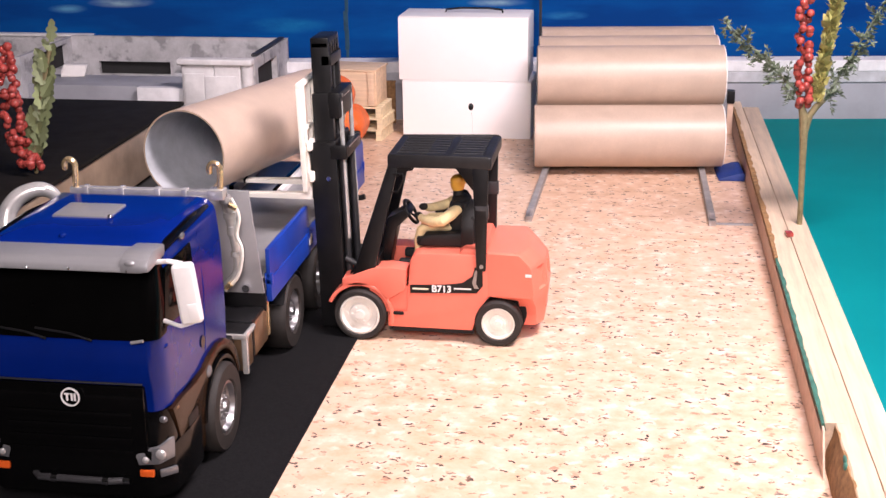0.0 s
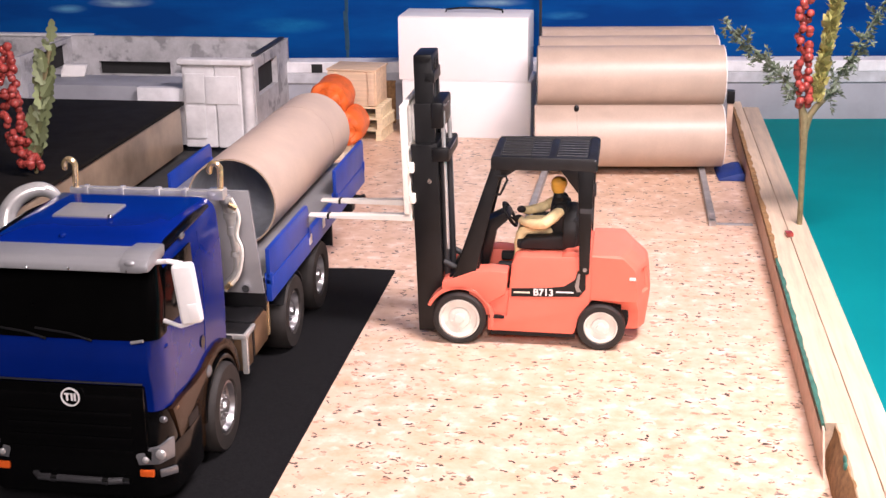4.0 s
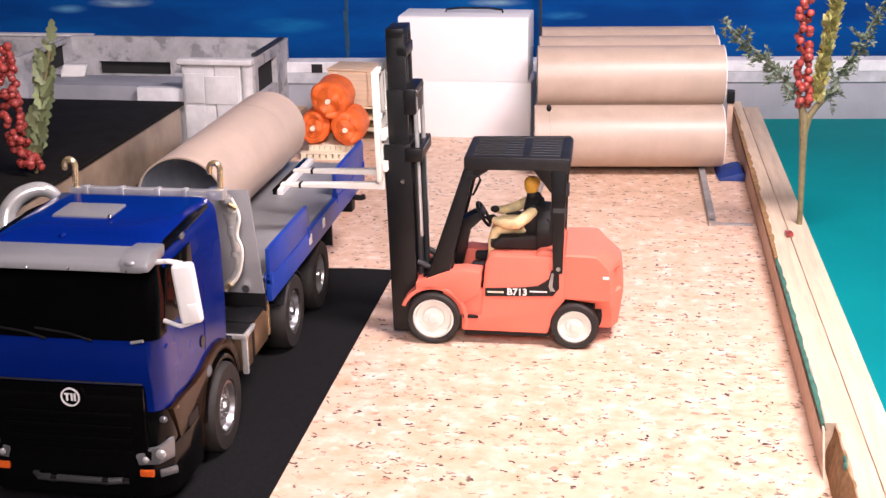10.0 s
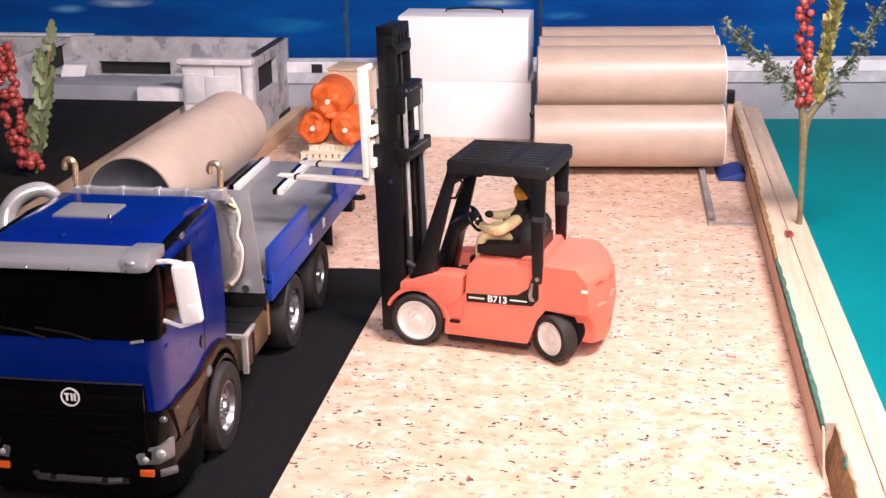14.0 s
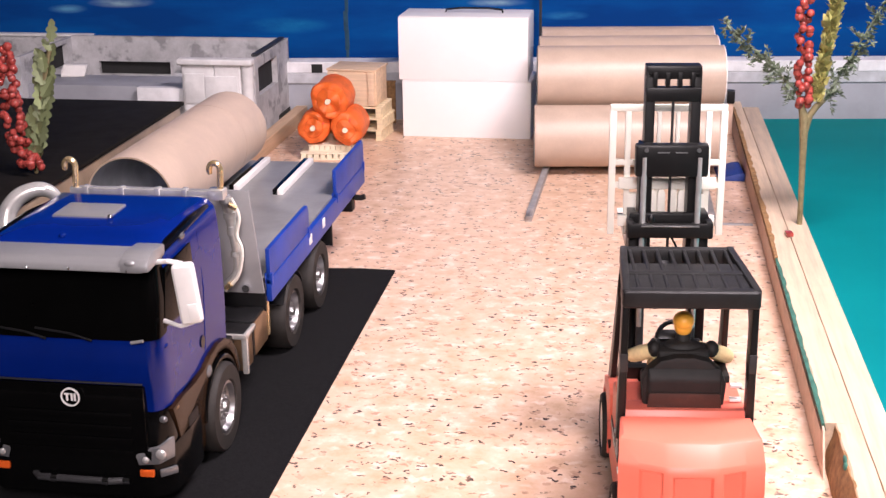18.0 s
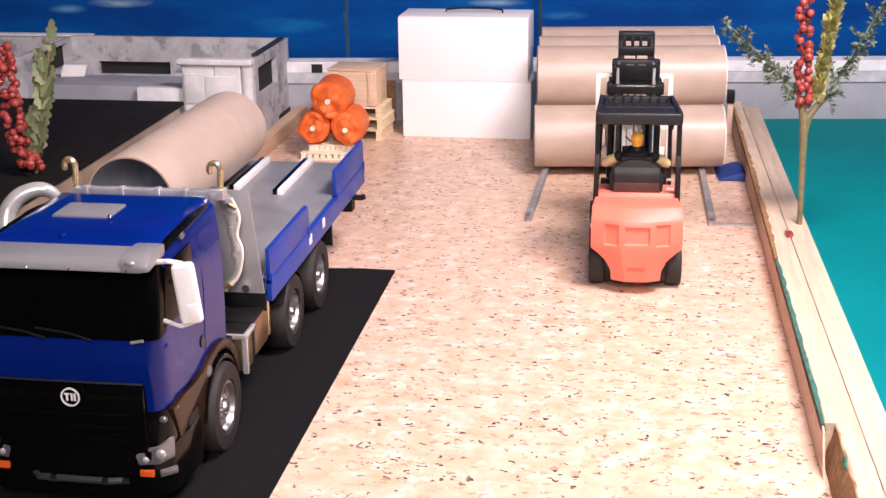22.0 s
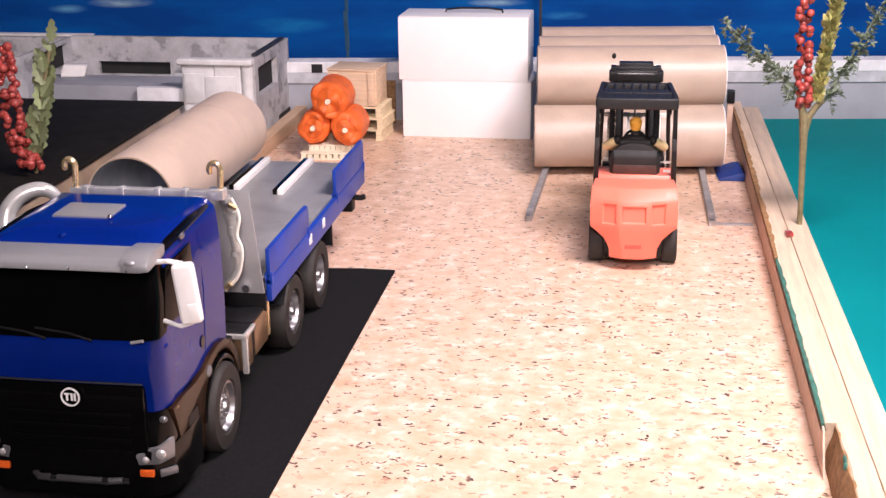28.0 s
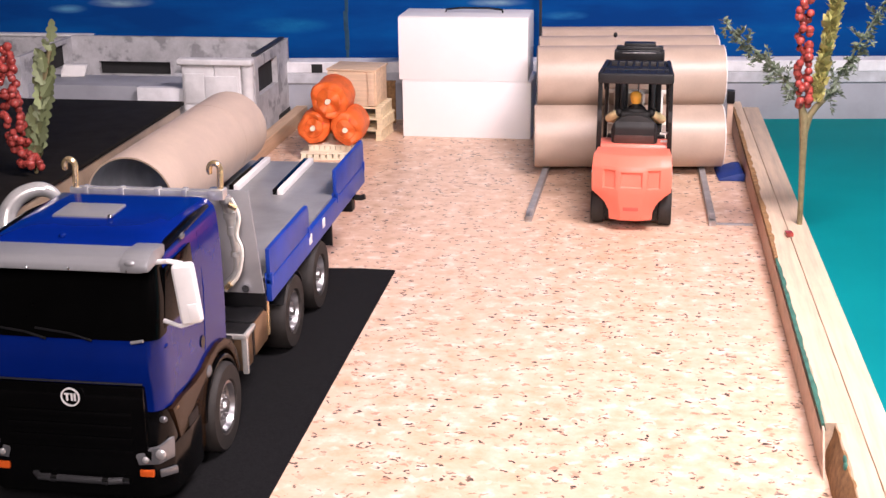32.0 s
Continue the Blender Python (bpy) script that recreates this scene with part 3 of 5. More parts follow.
def build_building():
    """An open-topped grey concrete shell with window openings."""
    h, w = 0.182, 0.012
    b = thing("concrete_building", "unfinished open-topped grey concrete building with window openings", "building", pose(0, 0, 0, 0, 0, 0))

    def wall_x(name, x0, x1, y, z1, openings, mat="concrete"):
        """Panels of one wall along x round its openings (x0, x1, z0, z1)."""
        def put(lo, hi):
            part(name, box(B(), lo, hi), mat, b)
        cuts = sorted({x0, x1, *[v for o in openings for v in o[:2]]})
        for a, c in zip(cuts, cuts[1:]):
            hole = [o for o in openings if o[0] <= a + 1e-6 and o[1] >= c - 1e-6]
            if hole:
                if hole[0][2] > 0.001:
                    put((a, y, 0), (c, y + w, hole[0][2]))
                if hole[0][3] < z1 - 0.001:
                    put((a, y, hole[0][3]), (c, y + w, z1))
            else:
                put((a, y, 0), (c, y + w, z1))

    wall_x("back_panel", -1.28, -0.79, 2.79, h, [(-1.219, -1.05, 0.096, 0.1255)])
    # Dark sheet behind the window stands in for the shade inside.
    part("shade_backing", box(B(), (-1.224, 2.803, 0.09), (-1.045, 2.806, 0.13)), "void", b)
    bm = box(B(), (-0.925, 2.515, 0), (-0.856, 2.530, h - 0.004), 0.005, segs=3)
    part("front_panel", bm, "concrete_light", b, "pale plastered front panel")
    bm = box(B(), (-0.8545, 2.513, 0), (-0.800, 2.530, h - 0.004), 0.005, segs=3)
    part("front_panel", bm, "concrete_light", b, "pale plastered front panel")
    part("corner_post", rod(B(), (-0.7885, 2.5235, 0), (-0.7885, 2.5235, h - 0.004), 0.0125, segs=20), "concrete_light", b, "rounded pale corner post")
    bm = B()
    for x0, x1, z0, z1 in ((-0.92, -0.878, 0.02, 0.088), (-0.874, -0.806, 0.092, 0.15), (-0.918, -0.876, 0.094, 0.155)):
        box(bm, (x0, 2.5105, z0), (x1, 2.5148, z1), 0.0018)
    part("plaster_patch", bm, "concrete_light", b)
    part("front_sill", box(B(), (-1.28, 2.553, 0), (-0.927, 2.668, 0.118), 0.002), "quay", b)
    part("lintel", box(B(), (-0.931, 2.5055, h - 0.010), (-0.773, 2.532, h + 0.003), 0.005, segs=3), "concrete_light", b)

    def wall_y(x, y0, y1, z1, opening, at=None):
        o = opening
        for lo, hi in (((x, y0, 0), (x + w, o[0], z1)), ((x, o[1], 0), (x + w, y1, z1)), ((x, o[0], 0), (x + w, o[1], o[2])), ((x, o[0], o[3]), (x + w, o[1], z1))):
            part("side_panel", box(B(), lo, hi), "concrete", b, at=at)
        # Dark sheet closes the side window with painted shade.
        part("shade_backing", box(B(), (x - 0.0035, o[0] - 0.004, o[2] - 0.004), (x - 0.0005, o[1] + 0.004, o[3] + 0.004)), "void", b, at=at)

    m = pose(-0.787, 2.531, 0, 0, 0, 0.3)
    wall_y(0.0, 0.002, 0.27, h, (0.026, 0.170, 0.102, 0.160), m)
    part("cap", box(B(), (-0.002, 0.03, h), (w * 0.75, 0.25, h + 0.006), 0.001), "dark", b, "dark strip along the wall top", at=m)
    # Thin dark plate paints the cellar's shade on the uncut wall.
    part("cellar_shade", box(B(), (w, 0.165, 0.008), (w + 0.0015, 0.262, 0.03)), "void", b, at=m)
    wall_y(-1.292, 2.53, 2.802, h - 0.003, (2.59, 2.765, 0.12, 0.170))
    part("inner_slab", box(B(), (-1.278, 2.6685, 0.0), (-0.79, 2.785, 0.04)), "quay", b)
    part("ledge", box(B(), (-1.03, 2.532, 0.0), (-0.928, 2.5525, 0.1195), 0.002), "stone", b, "pale board against the front sill")
    far = thing("concrete_wall", "weathered grey concrete wall beside the building", "wall", pose(0, 0, 0))
    part("panel", box(B(), (-1.7, 2.826, 0), (-1.25, 2.842, 0.1745), 0.002), "concrete", far)
    part("cap", box(B(), (-1.7, 2.822, 0.175), (-1.248, 2.846, 0.1795), 0.001), "concrete_light", far)
    pc = thing("white_bowl", "glossy white curved dish standing on the building sill", "dish", pose(-1.215, 2.64, 0.1182, 0, 0, 12))
    bm = loft(B(), [(-0.027, 0, 0.0), (0.024, 0, 0.0), (0.024, 0.03, 0.0), (-0.027, 0.03, 0.0)], [(-0.018, 0.004, 0.026), (0.03, 0.004, 0.024), (0.03, 0.03, 0.024), (-0.018, 0.03, 0.026)], 0.004, 3)
    part("body", bm, "white", pc)
    part("rim", pipe_path(B(), [(-0.017, 0.004, 0.026), (-0.023, 0.002, 0.013), (-0.026, 0.0, 0.002), (0.0, -0.001, 0.002), (0.023, 0.0, 0.002), (0.03, 0.003, 0.024)], 0.0022, 8), "white", pc)


build_building()


def build_container():
    c = thing("black_container", "large black lidded container with smoked brown sides", "container", pose(0, 0, 0))
    part("body", box(B(), (-1.6, 1.25, 0.0), (-0.917, 2.478, 0.094), 0.006), "amber_side", c)
    part("lid", box(B(), (-1.61, 1.24, 0.0945), (-0.912, 2.486, 0.103), 0.003), "lid", c)


build_container()


def sprig(bm, base, tip, n, size, rng, droop=0.0, width=0.5):
    """Small pointed leaves on both sides of a bent line."""
    base, tip = Vector(base), Vector(tip)
    d = tip - base
    for i in range(n):
        f = (i + rng.random()) / n
        p = base + d * f + Vector((0, 0, -droop * f * f))
        a = rng.uniform(0, 2 * math.pi)
        out = (d.normalized() * 0.55 + Vector((math.cos(a), math.sin(a) * 0.7, rng.uniform(-0.2, 0.6)))).normalized()
        ln = size * rng.uniform(0.6, 1.2) * (1 - 0.45 * f)
        side = out.cross(Vector((rng.uniform(-1, 1), rng.uniform(-1, 1), 0.6))).normalized() * ln * width * 0.5
        nrm = out.cross(side).normalized() * ln * 0.12
        v = [bm.verts.new(q) for q in (p, p + out * ln * 0.45 + side, p + out * ln, p + out * ln * 0.45 - side, p + out * ln * 0.5 + nrm)]
        for k in range(4):
            bm.faces.new((v[k], v[(k + 1) % 4], v[4]))
    return bm


def lobed_leaf(bm, base, lean, turn, length, rng):
    """A stalked leaf with deep round lobes, leaning sideways and turned about its axis."""
    m = Matrix.Translation(base) @ pose(0, 0, 0, 0, lean, 0) @ pose(0, 0, 0, 0, 0, turn)
    half = []
    n = 40
    for i in range(n + 1):
        f = i / n
        w = 0.27 * math.sin(math.pi * min(1.0, 0.08 + 0.92 * f)) ** 0.7 * (0.55 + 0.45 * abs(math.cos(math.pi * (f * 3.3 + 0.15))))
        half.append((w * length * rng.uniform(0.97, 1.03) + 0.0008, f * length))
    mid = [bm.verts.new(m @ Vector((0, 0.10 * length * math.sin(2.2 * h / length), h))) for _, h in half]
    for s in (-1, 1):
        edge = [bm.verts.new(m @ Vector((s * w, 0.10 * length * math.sin(2.2 * h / length) - 0.25 * w, h))) for w, h in half]
        for i in range(n):
            bm.faces.new((mid[i], mid[i + 1], edge[i + 1], edge[i]))


def berries(bm, pts, n, r, rng, spread):
    pts = [Vector(p) for p in pts]
    for i in range(n):
        f = (i + 0.5) / n * (len(pts) - 1)
        k = min(int(f), len(pts) - 2)
        p = pts[k].lerp(pts[k + 1], f - k)
        a = rng.uniform(0, 2 * math.pi)
        q = p + Vector((math.cos(a), math.sin(a), rng.uniform(-0.3, 0.3))) * spread
        ball(bm, q, r * rng.uniform(0.8, 1.1), (1, 1, 1), 10, 7)
    return bm


def build_plants():
    rng = random.Random(12)
    p = thing("berry_plant", "artificial plant with red berries and yellow-green sprigs on the kerb", "plant", pose(0.2495, 1.97, 0.043))
    stem = [(0.0015, 0, 0), (0.0, 0, 0.06), (-0.002, 0, 0.12), (-0.004, 0, 0.165), (-0.01, 0, 0.188), (-0.016, 0, 0.206)]
    part("stem", pipe_path(B(), stem, [0.0042, 0.0046, 0.0056, 0.0074, 0.0045, 0.003]), "stem", p)
    part("stem", pipe_path(B(), [(0.0, 0.002, 0.145), (0.004, 0.002, 0.17), (0.014, 0.001, 0.186), (0.024, 0, 0.195)], [0.004, 0.0052, 0.0048, 0.003]), "stem", p)
    part("berry_sprig", berries(B(), [(-0.005, -0.004, 0.185), (-0.011, -0.004, 0.23), (-0.014, -0.004, 0.29), (-0.016, -0.004, 0.36), (-0.014, 0, 0.4)], 74, 0.0066, rng, 0.0082), "berry", p, "red glossy berries")
    bm = B()
    for k in range(6):
        sprig(bm, (0.012 + 0.002 * k, 0.0, 0.19 + 0.022 * k), (0.017 + 0.006 * k, 0.0, 0.27 + 0.03 * k), 150, 0.0165, rng, 0.0, 0.85)
    part("leaf_sprig", bm, "yellow_leaf", p, "yellow-green leaves")
    for tip, base in (((-0.124, 0.01, 0.305), (-0.014, 0.0, 0.204)), ((0.101, 0.01, 0.342), (0.023, 0.0, 0.194))):
        bm = pipe_path(B(), [base, tuple(0.5 * (a + b) for a, b in zip(base, tip)), tip], [0.002, 0.0014, 0.0008], 6)
        b0, b1 = Vector(base), Vector(tip)
        for k in range(26):
            f = 0.04 + 0.96 * k / 25
            joint = b0.lerp(b1, f)
            hang = rng.uniform(-0.95, -0.25) if k % 3 else rng.uniform(0.1, 0.6)
            end = joint + Vector((rng.uniform(-0.35, 0.75) * math.copysign(1, b1.x - b0.x), rng.uniform(-0.5, 0.5), hang)).normalized() * 0.036 * (1 - 0.45 * f) * rng.uniform(0.55, 1.1)
            pipe_path(bm, [joint, joint.lerp(end, 0.5) + Vector((0, 0, 0.001)), end], [0.0006, 0.0005, 0.0003], 5)
            sprig(bm, joint, end, 17, 0.0135, rng, 0.0, 0.46)
        part("fern_sprig", bm, "grey_leaf", p, "dull green feathery sprig")
    q = thing("berry_plant", "artificial plant with red berries and green leaves on the black container", "plant", pose(-0.963, 1.918, 0.103))
    part("stem", pipe_path(B(), [(0, 0, 0), (0.002, 0, 0.04), (0.02, 0, 0.12), (0.045, 0, 0.2)], 0.0035), "stem", q)
    part("berry_sprig", berries(B(), [(0.001, -0.012, 0.014), (-0.014, -0.012, 0.045), (-0.024, -0.012, 0.095), (-0.027, -0.012, 0.158), (-0.030, -0.012, 0.205)], 104, 0.0070, rng, 0.0135), "berry", q, "red glossy berries")
    bm = B()
    for k in range(26):
        f = k / 25
        base = (0.004 + 0.034 * f, 0.006 * math.sin(k * 2.1), 0.015 + 0.165 * f)
        lobed_leaf(bm, base, rng.uniform(-22, 18) + (26 if k % 2 else -24) * (1 - 0.6 * f), rng.uniform(-40, 40), 0.052 * (1 - 0.35 * f), rng)
    lobed_leaf(bm, (0.049, 0, 0.214), 10, 55, 0.036, rng)
    lobed_leaf(bm, (0.046, 0, 0.20), -28, 50, 0.022, rng)
    lobed_leaf(bm, (0.012, -0.004, 0.05), -38, -15, 0.045, rng)
    part("leaf_sprig", bm, "leaf", q, "green serrated leaves")


build_plants()


# ---- truck ----
def wheel_meshes(name, r, width, rim_r, rim_mat, spokes, lugs):
    """Tyre and rim meshes; the axle lies along x and the outer face looks to +x."""
    h = width / 2
    turn = pose(0, 0, 0, 0, 90, 0)
    bm = lathe(B(), [(rim_r, -h), (r * 0.93, -h), (r * 0.985, -h * 0.82), (r, -h * 0.6), (r, h * 0.6), (r * 0.985, h * 0.82), (r * 0.93, h), (rim_r * 1.06, h), (rim_r, h * 0.9)], 40, turn)
    for i in range(lugs):
        m = pose(0, 0, 0, 360 * i / lugs, 0, 0)
        box(bm, (-h * 0.8, -r * 0.028, r * 0.975), (-h * 0.08, r * 0.028, r * 1.012), 0, m)
        m = pose(0, 0, 0, 360 * (i + 0.5) / lugs, 0, 0)
        box(bm, (h * 0.08, -r * 0.028, r * 0.975), (h * 0.8, r * 0.028, r * 1.012), 0, m)
    bmesh.ops.recalc_face_normals(bm, faces=bm.faces)
    tyre = mesh_of("tyre", bm, "rubber")
    bm = lathe(B(), [(0, -h * 0.8), (rim_r * 0.995, -h * 0.8), (rim_r * 0.995, h * 0.86), (rim_r * 0.9, h * 0.92), (rim_r * 0.82, h * 0.55), (rim_r * 0.55, h * 0.45), (rim_r * 0.5, h * 0.7), (rim_r * 0.26, h * 0.72), (rim_r * 0.22, h * 0.95), (0, h * 0.95)], 36, turn)
    for i in range(spokes):
        a = 2 * math.pi * i / spokes
        rod(bm, (h * 0.4, rim_r * 0.4 * math.cos(a), rim_r * 0.4 * math.sin(a)), (h * 0.82, rim_r * 0.4 * math.cos(a), rim_r * 0.4 * math.sin(a)), rim_r * 0.06, segs=8)
        rod(bm, (h * 0.4, rim_r * 0.7 * math.cos(a), rim_r * 0.7 * math.sin(a)), (h * 0.56, rim_r * 0.7 * math.cos(a), rim_r * 0.7 * math.sin(a)), rim_r * 0.09, segs=8)
    bmesh.ops.recalc_face_normals(bm, faces=bm.faces)
    return tyre, mesh_of("rim", bm, rim_mat)


def add_wheel(parent, meshes, at):
    w = new("wheel")
    w.parent, w.matrix_basis = parent, at
    part("tyre", meshes[0], None, w)
    part("rim", meshes[1], None, w)
    return w


def build_truck():
    t = thing("model_truck", "dark blue model flatbed truck with black grille and steel deck", "truck", pose(-0.525, 1.06, 0.0))
    hw = 0.0915
    # cab shell
    def plan(w, front, back, rx=0.013, ry=0.026, n=6):
        """Outline from above with rounded front corners and a faintly bowed nose."""
        right = [(w, back), (w, front + ry + 0.012)]
        for i in range(n + 1):
            a = radians(90 * i / n)
            right.append((w - rx + rx * math.cos(a), front + ry - (ry - 0.0015) * math.sin(a)))
        right.append((w * 0.45, front))
        return right + [(-x, y) for x, y in reversed(right)]

    def hull(rows):
        """A closed shell through outlines stacked in height: height, half width, front, back."""
        bm = B()
        rings = [[bm.verts.new((x, y, r[0])) for x, y in plan(*r[1:])] for r in rows]
        n = len(rings[0])
        for p, q in zip(rings, rings[1:]):
            for i in range(n):
                bm.faces.new((p[i], p[(i + 1) % n], q[(i + 1) % n], q[i]))
        bm.faces.new(rings[0][::-1])
        bm.faces.new(rings[-1])
        bmesh.ops.recalc_face_normals(bm, faces=bm.faces)
        return bm

    cab = part("cab", hull([(0.1125, hw, 0.004, 0.1955), (0.139, hw, 0.002, 0.198), (0.150, hw, 0.0, 0.199), (0.186, hw, 0.0, 0.199), (0.221, hw - 0.0005, 0.0065, 0.199), (0.254, hw - 0.0025, 0.0125, 0.198), (0.262, hw - 0.005, 0.016, 0.197), (0.2685, hw - 0.0095, 0.025, 0.194), (0.2725, hw - 0.018, 0.045, 0.187), (0.2745, hw - 0.034, 0.08, 0.175)]), "blue", t, "glossy dark blue cab")
    part("windscreen", hull([(0.187, hw + 0.0007, -0.0016, 0.0265, 0.013, 0.013), (0.221, hw + 0.0003, 0.0049, 0.034, 0.013, 0.014), (0.2615, hw - 0.0035, 0.0132, 0.042, 0.013, 0.014)]), "glass", cab, "dark tinted windscreen")
    for s in (-1, 1):
        part("side_window", prism(B(), [(0.022, 0.192), (0.034, 0.248), (0.105, 0.25), (0.112, 0.196), (0.06, 0.19)], "x", s * hw - 0.001, s * hw + 0.0012, 0.0006), "glass", cab)
        part("door_seam", pipe_path(B(), [(s * (hw - 0.0024), 0.134, 0.252), (s * (hw + 0.0001), 0.136, 0.19), (s * (hw + 0.0001), 0.128, 0.124)], 0.0006, 6), "blue", cab)
        part("door_handle", rod(B(), (s * (hw - 0.001), 0.121, 0.138), (s * (hw + 0.0012), 0.121, 0.138), 0.0062, segs=20), "gloss_black", cab, "round black handle recess")
        part("roof_rail", pipe_path(B(), [(s * (hw - 0.0075), 0.03, 0.258), (s * (hw - 0.006), 0.06, 0.2635), (s * (hw - 0.0065), 0.13, 0.2655), (s * (hw - 0.0085), 0.185, 0.263)], [0.003, 0.0048, 0.0048, 0.003], 8), "gloss_black", cab)
        part("side_lamp", ball(B(), (s * (hw - 0.0015), 0.09, 0.2615), 0.0038, (0.7, 1.5, 0.9)), "lens", cab)
    for x in (-0.045, 0.0):
        part("wiper", pipe_path(B(), [(x + 0.03, -0.004, 0.187), (x + 0.01, -0.004, 0.193), (x - 0.025, -0.003, 0.197)], 0.0012, 6), "black", cab)
    # Short silver rod shaped as a glint at the windscreen's foot.
    part("dash_glint", rod(B(), (0.068, -0.003, 0.186), (0.08, -0.003, 0.1885), 0.0016, segs=8), "silver", cab)
    # sun visor
    v = part("sun_visor", prism(B(), [(-0.0145, 0.2590), (-0.012, 0.2645), (-0.008, 0.2675), (-0.002, 0.2692), (0.026, 0.2712), (0.026, 0.265), (-0.002, 0.2645), (-0.011, 0.2582)], "x", -0.089, 0.089, 0.0015), "silver", t, "silver sun visor over the windscreen")
    part("visor_end", prism(B(), [(-0.0158, 0.2595), (-0.0135, 0.2685), (-0.008, 0.2728), (0.002, 0.2752), (0.032, 0.2735), (0.032, 0.262), (-0.008, 0.259)], "x", 0.068, 0.0955, 0.004), "silver", v)
    part("visor_end", prism(B(), [(-0.0158, 0.2595), (-0.0135, 0.2685), (-0.008, 0.2728), (0.002, 0.2752), (0.032, 0.2735), (0.032, 0.262), (-0.008, 0.259)], "x", -0.0955, -0.068, 0.004), "silver", v)
    for x in (-0.05, -0.02, 0.02, 0.075):
        part("rivet", ball(B(), (x, -0.0140, 0.2608), 0.0013), "chrome", v)
    part("marker_lamp", ball(B(), (0.078, -0.0125, 0.267), 0.004, (1.4, 0.6, 0.8)), "silver", v)
    # grille and bumper
    g = part("grille", prism(B(), [(-0.001, 0.140), (-0.003, 0.13), (-0.004, 0.06), (0.01, 0.055), (0.02, 0.140)], "x", -0.075, 0.075, 0.002), "gloss_black", t, "black grille panel")
    for k in range(4):
        part("slat", box(B(), (-0.062, -0.005, 0.068 + 0.013 * k), (0.062, -0.003, 0.075 + 0.013 * k), 0.0006), "gloss_black", g)
    part("bonnet_line", box(B(), (-0.074, -0.0022, 0.1425), (0.074, 0.0005, 0.1435)), "dark", g)
    bd = part("badge", rod(B(), (0.005, -0.0035, 0.130), (0.005, -0.0075, 0.130), 0.0095, segs=32), "gloss_black", g, "round badge with white ring")
    bm = lathe(B(), [(0.0095, -0.001), (0.0095, 0.001), (0.008, 0.001), (0.008, -0.001)], 32, pose(0.005, -0.0078, 0.130, 90, 0, 0))
    part("ring", bm, "white", bd)
    bm = B()
    for x0, x1, z0, z1 in ((-0.001, 0.0045, 0.1322, 0.1340), (0.0008, 0.0028, 0.1262, 0.1318), (0.0055, 0.0075, 0.1262, 0.1340), (0.0085, 0.0105, 0.1262, 0.1340)):
        box(bm, (x0, -0.0084, z0), (x1, -0.0072, z1))
    part("emblem", bm, "white", bd)
    bmp = part("bumper", prism(B(), [(-0.099, 0.05), (-0.095, 0.012), (-0.078, -0.004), (0.078, -0.004), (0.095, 0.012), (0.099, 0.05), (0.099, 0.085), (-0.099, 0.085)], "z", 0.024, 0.076, 0.004), "gloss_black", t, "black bumper")
    part("corner_panel", hull([(0.0765, hw + 0.0028, -0.0005, 0.08), (0.1, hw + 0.0022, 0.0015, 0.08), (0.1122, hw + 0.0012, 0.0035, 0.08)]), "gloss_black", bmp)
    for s in (-1, 1):
        part("cab_lamp", ball(B(), (s * (hw - 0.001), 0.024, 0.1735), 0.003, (0.8, 1.6, 0.7)), "blue", cab)
        part("side_reflector", ball(B(), (s * (hw + 0.004), 0.0275, 0.1085), 0.0026, (0.8, 1.5, 0.6)), "bronze", t)
        hl = part("headlight", loft(B(), [(s * 0.066, -0.0062, 0.061), (s * 0.085, -0.002, 0.061), (s * 0.0965, 0.011, 0.064), (s * 0.07, 0.006, 0.063)], [(s * 0.063, -0.0055, 0.071), (s * 0.086, -0.001, 0.079), (s * 0.097, 0.013, 0.0855), (s * 0.07, 0.006, 0.078)], 0.001), "lens", t, "clear headlight")
        part("bulb", ball(B(), (s * 0.087, -0.0015, 0.0715), 0.0054, (1, 0.55, 1)), "bright", hl)
        part("bulb", ball(B(), (s * 0.0725, -0.005, 0.0665), 0.0034, (1, 0.55, 1)), "bright", hl)
        part("indicator", box(B(), (min(s * 0.066, s * 0.08), -0.0065, 0.049), (max(s * 0.066, s * 0.08), -0.0015, 0.056), 0.0012), "amber", t, "orange indicator lens")
        part("fog_lamp", box(B(), (-0.009, -0.002, 0.0), (0.009, 0.003, 0.0075), 0.0012), "lens", t, at=pose(s * 0.0905, 0.0065, 0.0465, 0, 0, s * 42))
        part("step_lamp", ball(B(), (s * 0.0895, 0.006, 0.105), 0.0045, (1, 0.8, 0.8)), "lens", t)
    bar = part("bull_bar", pipe_path(B(), [(-0.042, -0.002, 0.045), (-0.035, -0.0095, 0.0445), (0.038, -0.0095, 0.044), (0.05, -0.006, 0.044)], 0.0035, 10), "dark", t, "dark metal bar under the bumper")
    part("bull_bar_end", rod(B(), (0.049, -0.006, 0.044), (0.056, -0.006, 0.044), 0.0038), "chrome", bar)
    for x in (-0.022, 0.03):
        part("clamp", rod(B(), (x, -0.0096, 0.0444), (x + 0.006, -0.0096, 0.0442), 0.0045), "chrome", bar)
    # front wheel arch trims and steps
    for s in (-1, 1):
        pts = arc((0, 0.155, 0.048), 0.058, 0, 172, 14, "yz")
        bm = B()
        inner = [(p[1], p[2]) for p in arc((0, 0.155, 0.048), 0.0525, 172, 0, 14, "yz")]
        prism(bm, [(p[1], p[2]) for p in pts] + inner, "x", min(s * 0.07, s * 0.098), max(s * 0.07, s * 0.098), 0.001, 1)
        part("wheel_arch", bm, "gloss_black", t)
